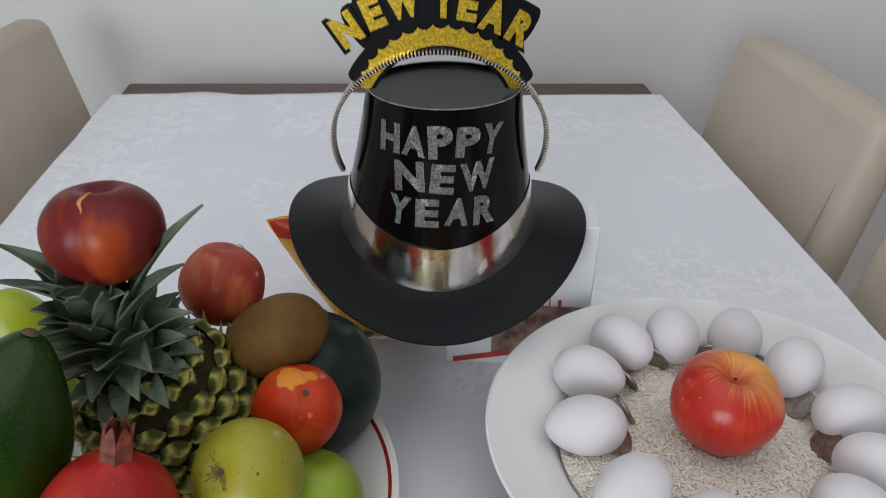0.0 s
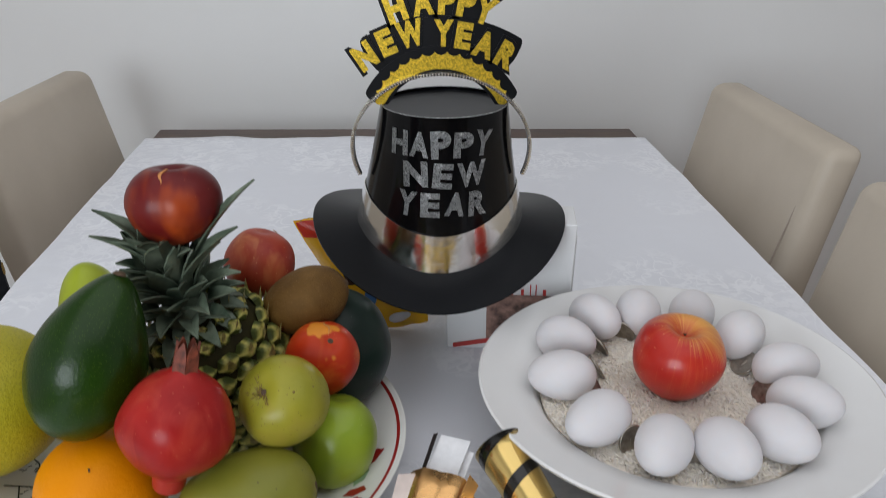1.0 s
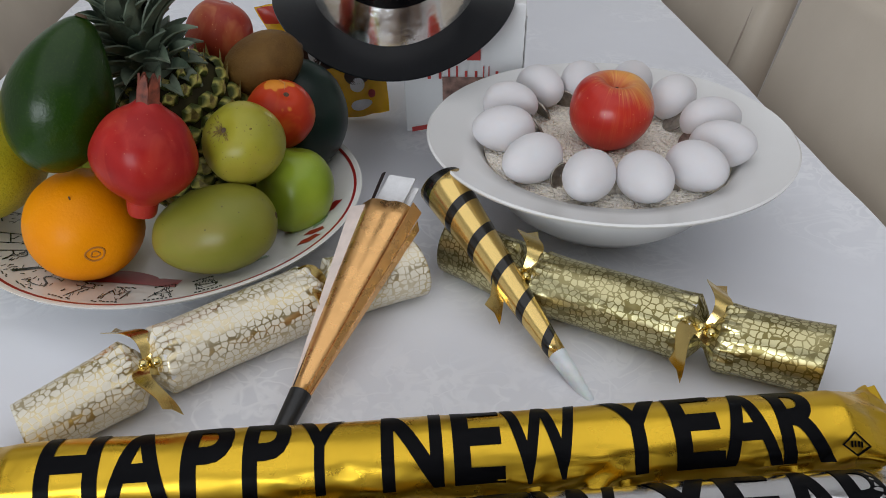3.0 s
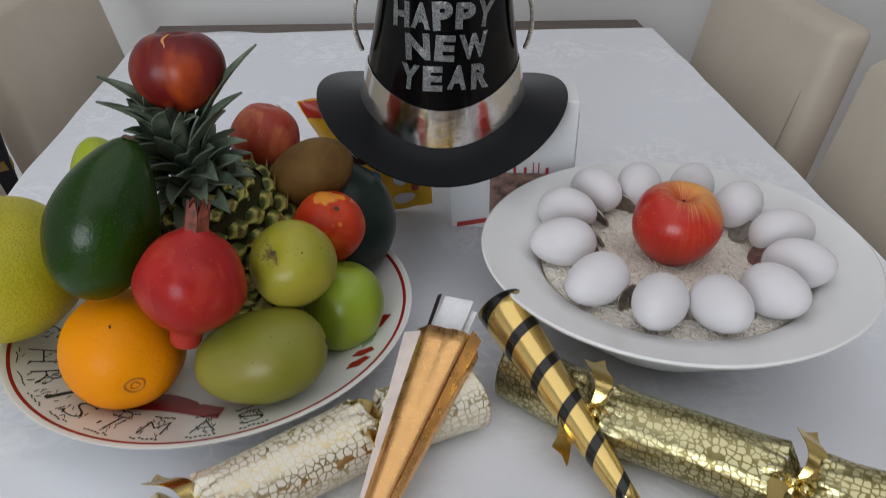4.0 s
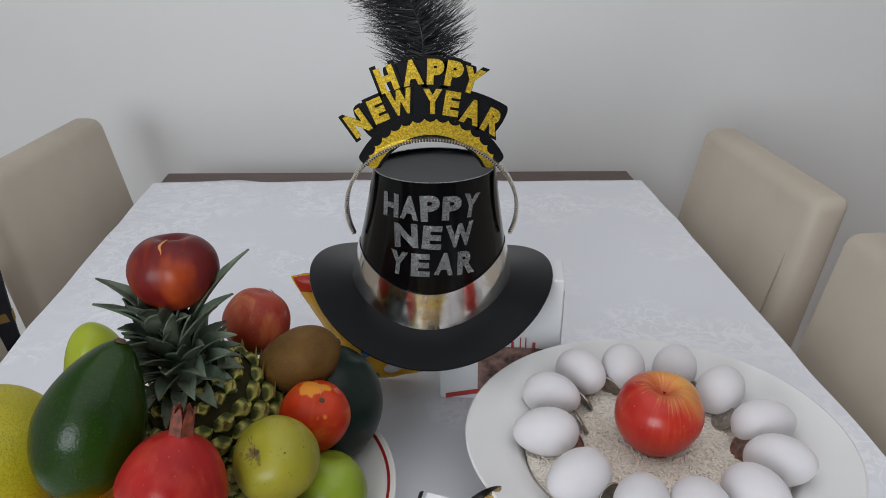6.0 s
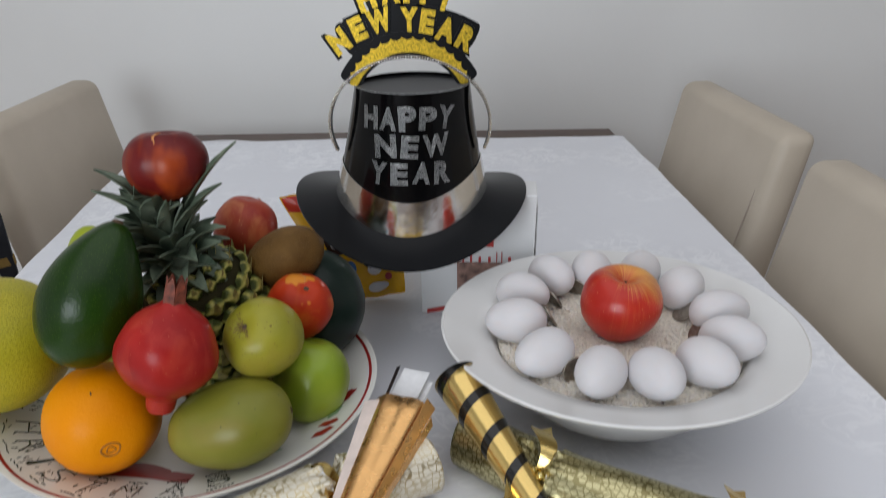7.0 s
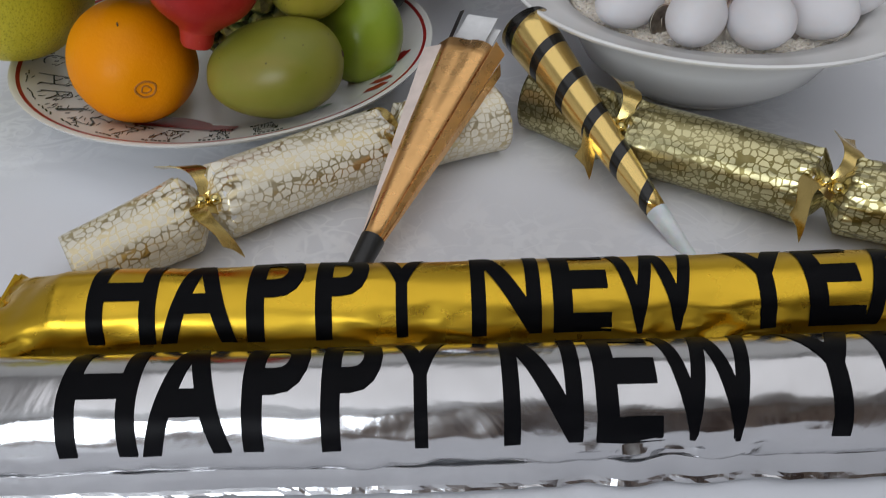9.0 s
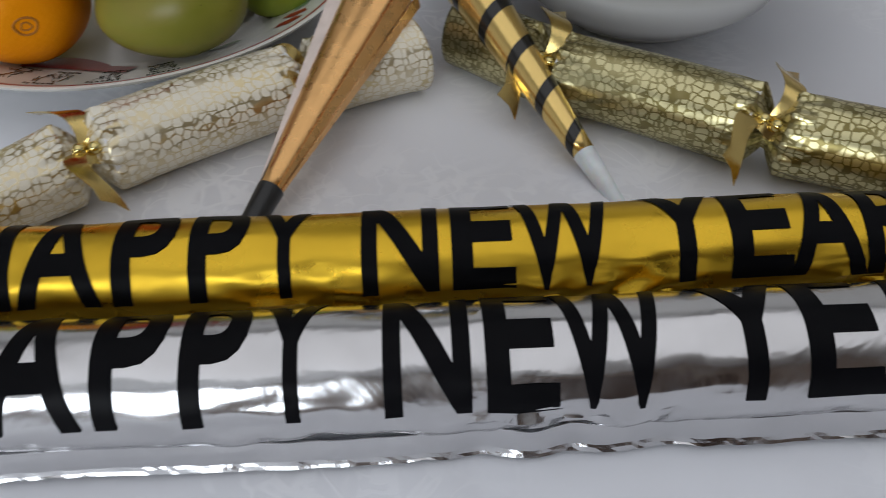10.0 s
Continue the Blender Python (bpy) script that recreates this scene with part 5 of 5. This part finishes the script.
cracker("cracker", NET_CREAM, pose(-0.1025, 0.1975, 0.7750, 0, 0, 36.0), "cream paper Christmas cracker with gold net print and ribbons", (0.080, 0.071), (-0.08, -0.20),
        (((-0.15, 0.85, 0.45), (-0.12, -0.9, -0.05)), ((-0.75, 0.55, 0.35), (-0.5, -0.75, 0.0))), 3.2)
cracker("cracker", NET_GOLD, pose(0.1620, 0.2160, 0.7750, 0, 0, -30.0), "gold foil Christmas cracker with dark net print and ribbons", (0.075, 0.075), (0.21, 0.12),
        (((-0.15, 0.75, 0.65), (-0.3, -0.9, -0.1)), ((0.05, 0.8, 0.6), (-0.35, -0.9, 0.0))), 0.5)


# ---- party horns ----
def copper_horn():
    p0, p1 = Vector((-0.0545, 0.136, 0.7660)), Vector((0.003, 0.297, 0.812))
    d = (p1 - p0) * 0.93
    L = d.length
    ob = thing("party_horn", None, None, Matrix.Translation(p0) @ toward(d), "copper foil paper party horn with pleats lying over a cracker", "party horn", "party horns")
    def pleat(a, z):
        k = z / L
        return 1 + 0.12 * k * math.sin(3 * a + 0.6) + 0.06 * k * math.sin(5 * a + 2) + 0.008 * k * math.sin(13 * a + 1)
    bm = lathe([(0.0062 + 0.0150 * k / 14, L * k / 14) for k in range(15)], 84, wobble=pleat)
    body = part("cone", bm, COPPER, ob, "pleated copper foil cone")
    mod = body.modifiers.new("thickness", "SOLIDIFY")
    mod.thickness = 0.0006
    part("mouthpiece", lathe([(0.0, -0.036), (0.0050, -0.036), (0.0056, -0.034), (0.0072, 0.0), (0.0074, 0.004), (0.006, 0.004)], 28), PLASTIC_BLACK, ob, "black plastic mouthpiece")
    # a loose paper flap and two dark foil edges along the cone
    def along(a, lift, z0, z1, w, material, name, label, spread=1.0):
        pts, sides = [], []
        for j in range(9):
            u = j / 8
            z = z0 + (z1 - z0) * u
            r = 0.0062 + 0.0175 * z / L + lift * u
            pts.append((r * math.cos(a), r * math.sin(a), z))
            sides.append(Vector((-math.sin(a), math.cos(a), 0)) * (0.0012 + w * u * spread))
        part(name, ribbon(pts, sides, 0.0006), material, ob, label)
    inv = ob.matrix_world.inverted().to_3x3()
    left = inv @ Vector((-0.85, 0.1, 0.55))
    right = inv @ Vector((0.85, -0.1, 0.50))
    al, ar = math.atan2(left.y, left.x), math.atan2(right.y, right.x)
    flat = (inv @ d.cross(Vector((0, 0, 1)))).normalized()
    high = (inv @ Vector((0, 0, 1))).normalized()
    pts, sides = [], []
    for j in range(10):
        u = j / 9
        z = 0.004 + (L * 0.96 - 0.004) * u
        pts.append(Vector((0, 0, z)) - flat * (0.0055 + 0.0155 * u) + high * (0.003 + 0.009 * u))
        sides.append((flat + high * 0.35) * (0.0012 + 0.0068 * u))
    for shift, width, reach, lift in ((0.001, 0.0110, 0.030, 0.012), (0.008, 0.008, 0.026, 0.007), (-0.004, 0.010, 0.018, 0.003)):
        q = [Vector((0, 0, z)) + flat * shift + high * (lift + 0.002 * math.sin(k)) for k, z in enumerate((L * 0.5, L * 0.8, L, L + reach))]
        part("inner_sheet", ribbon(q, [flat * 0.004, flat * width * 0.8, flat * width, flat * width], 0.0006), PEARL, ob, "pearly white inner sheet")
    part("paper_flap", ribbon(pts, sides, 0.0006), PAPER_PINK, ob, "pale pink paper flap")
    strip, half = [], []
    for j in range(10):
        u = j / 9
        strip.append(Vector((0, 0, 0.004 + (L * 1.15 - 0.004) * u)) - flat * (0.0045 + 0.0080 * u) + high * (0.0050 + 0.0130 * u))
        half.append((flat + high * 0.6) * (0.0006 + 0.0009 * u))
    part("foil_edge", ribbon(strip, half, 0.0006), PLASTIC_BLACK, ob, "dark foil edge")
    along(ar, 0.003, 0.004, L * 1.02, 0.0045, COPPER, "foil_flap", "copper foil flap")
    along(ar + 0.5, 0.002, 0.004, L * 0.98, 0.0040, COPPER, "foil_flap", "copper foil flap")
    return ob


def striped_horn():
    p0, p1 = Vector((0.1195, 0.1775, 0.7600)), Vector((0.0405, 0.3185, 0.8180))
    d = p1 - p0
    L = d.length
    ob = thing("party_horn", None, None, Matrix.Translation(p0) @ toward(d), "gold foil party horn with black spiral stripe lying over a cracker", "party horn", "party horns")
    body = part("cone", lathe([(0.0064 + 0.0128 * k / 14, L * k / 14) for k in range(15)], 64, uv=True), SPIRAL, ob, "gold cone with black spiral stripe")
    mod = body.modifiers.new("thickness", "SOLIDIFY")
    mod.thickness = 0.0006
    part("mouthpiece", lathe([(0.0, -0.040), (0.0034, -0.040), (0.0040, -0.038), (0.0066, 0.0), (0.0066, 0.004), (0.005, 0.004)], 28), PLASTIC_WHITE, ob, "translucent white mouthpiece")
    return ob


copper_horn()
striped_horn()


# ---- foil tubes ----
def foil_tube(name, foil, m, L, R, words, label, seed, skirt, mark=0.0):
    """An air-filled foil tube along x with flat sealed ends, a seam fin and black lettering."""
    ob = thing(name, None, None, m, label, "foil tube", "foil tubes")
    def section(x, a):
        """Point of the skin; a runs from the front (0) over the top."""
        e = min(1, max(0, (L / 2 - abs(x)) / 0.040))
        e = e ** 0.8
        r = R * (0.12 + 0.88 * e)
        wide = R * (1.28 - 0.28 * e)
        n = 0.0011 * noise.noise(Vector((x * 22 + seed, a * 1.4, 0))) - 0.0016 * max(0, 0.25 - abs(noise.noise(Vector((x * 17 + seed, a * 0.9, 7))))) * (0.4 + max(0, math.cos(a))) + (1 - e) * 0.009 * noise.noise(Vector((x * 50, a * 2.2, seed))) + (1 - e) * 0.004 * noise.noise(Vector((x * 20, a * 7, seed + 3)))
        n += 0.0012 * max(0, noise.noise(Vector((x * 14, 5.5 + seed, 0)))) * max(0, math.cos(a + 0.5)) * noise.noise(Vector((x * 130, a * 2, seed)))
        low = max(0, math.cos(a + 0.25)) ** 3
        n += 0.0048 * low * noise.noise(Vector((x * 52 + seed, a * 5, 1))) * abs(noise.noise(Vector((x * 7, seed, 4)))) * 2
        return Vector((x, -(wide + n) * math.cos(a), (r + n) * math.sin(a)))
    nx, na = 260, 60
    bm = bmesh.new()
    rings = []
    for i in range(nx + 1):
        x = -L / 2 + L * i / nx
        rings.append([bm.verts.new(section(x, 2 * math.pi * k / na)) for k in range(na)])
    for a, b in zip(rings, rings[1:]):
        for k in range(na):
            bm.faces.new((a[k], a[(k + 1) % na], b[(k + 1) % na], b[k]))
    bm.faces.new(rings[0])
    bm.faces.new(rings[-1])
    part("skin", bm, foil, ob)
    # flat sealed ends
    for s in (-1, 1):
        pts, sides = [], []
        for j in range(7):
            u = j / 6
            pts.append((s * (L / 2 - 0.004 + 0.022 * u), 0.002 * math.sin(u * 5 + seed), 0.003 * math.sin(u * 7 + seed) - 0.004 * u))
            sides.append(Vector((0.0015 * math.sin(j * 2.1), R * (1.1 + 0.1 * math.sin(j * 1.3 + seed)), 0.003 * math.sin(j * 1.9))))
        part("end_seal", ribbon(pts, sides, 0.0008), foil, ob, "crumpled flat end seal", smooth=False)
    # seam fin along the front, lying on the cloth
    b = bmesh.new()
    prev = None
    for i in range(181):
        x = -L / 2 + 0.01 + (L - 0.02) * i / 180
        base = section(x, -0.42)
        row = [b.verts.new(base)]
        for j in range(1, 5):
            u = j / 4
            w = skirt * (1 + 0.12 * noise.noise(Vector((x * 9, seed, 3))))
            row.append(b.verts.new(base + Vector((0.001 * noise.noise(Vector((x * 80, u, seed))), -w * u, -(base.z + R - 0.0012) * min(1, u * 1.6) + 0.0022 * abs(noise.noise(Vector((x * 75, u * 4, seed)))) + 0.0012 * (j % 2)))))
        if prev:
            for j in range(4):
                b.faces.new((prev[j], row[j], row[j + 1], prev[j + 1]))
        prev = row
    fin = part("seam_fin", b, foil, ob, "crinkled flat seam", smooth=False)
    mod = fin.modifiers.new("thickness", "SOLIDIFY")
    mod.thickness = 0.0005
    stretches = {"HAPPY": ((0.0, 0.200), (0.212, 0.437), (0.466, 0.632), (0.666, 0.822), (0.838, 1.0)),
                 "NEW": ((0.0, 0.300), (0.350, 0.598), (0.597, 1.0)),
                 "YEAR": ((0.0, 0.285), (0.295, 0.510), (0.500, 0.765), (0.765, 1.0))}
    def lay(x, y, z):
        p = section(x, y)
        return p + Vector((0, -math.cos(y), math.sin(y))) * 0.00045
    for word, x0, x1, a0, a1 in words:
        whole = bmesh.new()
        for ch, (u0, u1) in zip(word, stretches[word]):
            b = letters(ch, 1.0, 0.026, 0.0)
            wide, arc = (x1 - x0) * (u1 - u0), R * (a1 - a0)
            sliced(sliced(fit_to(b, wide, arc), arc / 16, 1), 0.012, 0)
            mid = x0 + (x1 - x0) * (u0 + u1) / 2
            merged(whole, bent(b, lambda x, y, z: lay(mid + x, a0 + (y + arc / 2) / R, 0)))
        part("lettering", whole, BLACK_MATT, ob, "bold black lettering")
    if mark:
        b = bmesh.new()
        outer, inner = [], []
        for k in range(48):
            t = 4 * k / 48
            e, f = int(t), t % 1
            corner = ((1, 0), (0, 1), (-1, 0), (0, -1), (1, 0))
            dx, dy = (corner[e][q] * (1 - f) + corner[e + 1][q] * f for q in (0, 1))
            outer.append(b.verts.new(lay(mark + 0.0085 * dx, radians(34) + 0.28 * dy, 0)))
            inner.append(b.verts.new(lay(mark + 0.0070 * dx, radians(34) + 0.23 * dy, 0)))
        for k in range(48):
            b.faces.new((outer[k], outer[(k + 1) % 48], inner[(k + 1) % 48], inner[k]))
        for dx, w in ((-0.0028, 0.0006), (-0.0010, 0.0005), (0.0010, 0.0006), (0.0028, 0.0005)):
            b.faces.new([b.verts.new(lay(mark + dx + sx * w, radians(34) + sy * 0.07, 0)) for sx, sy in ((-1, -1), (1, -1), (1, 1), (-1, 1))])
        part("print_mark", b, BLACK_MATT, ob, "small black diamond mark")
    return ob


A0, A1 = radians(13), radians(137)
foil_tube("foil_tube", GOLD_TUBE, pose(0.035, 0.0755, 0.7760, 0, 0, 3.7), 0.545, 0.0246,
          (("HAPPY", -0.214, -0.051, A0, A1), ("NEW", -0.031, 0.081, A0, A1), ("YEAR", 0.093, 0.221, A0, A1)),
          "inflated gold foil tube with black Happy New Year lettering", 1.0, 0.003, 0.2325)
A0, A1 = radians(9), radians(146)
foil_tube("foil_tube", SILVER_TUBE, pose(0.025, 0.0130, 0.7775, 0, 0, 3.8), 0.545, 0.0262,
          (("HAPPY", -0.191, -0.028, A0, A1), ("NEW", -0.007, 0.103, A0, A1), ("YEAR", 0.115, 0.246, A0, A1)),
          "inflated silver foil tube with black Happy New Year lettering", 4.0, 0.0035)
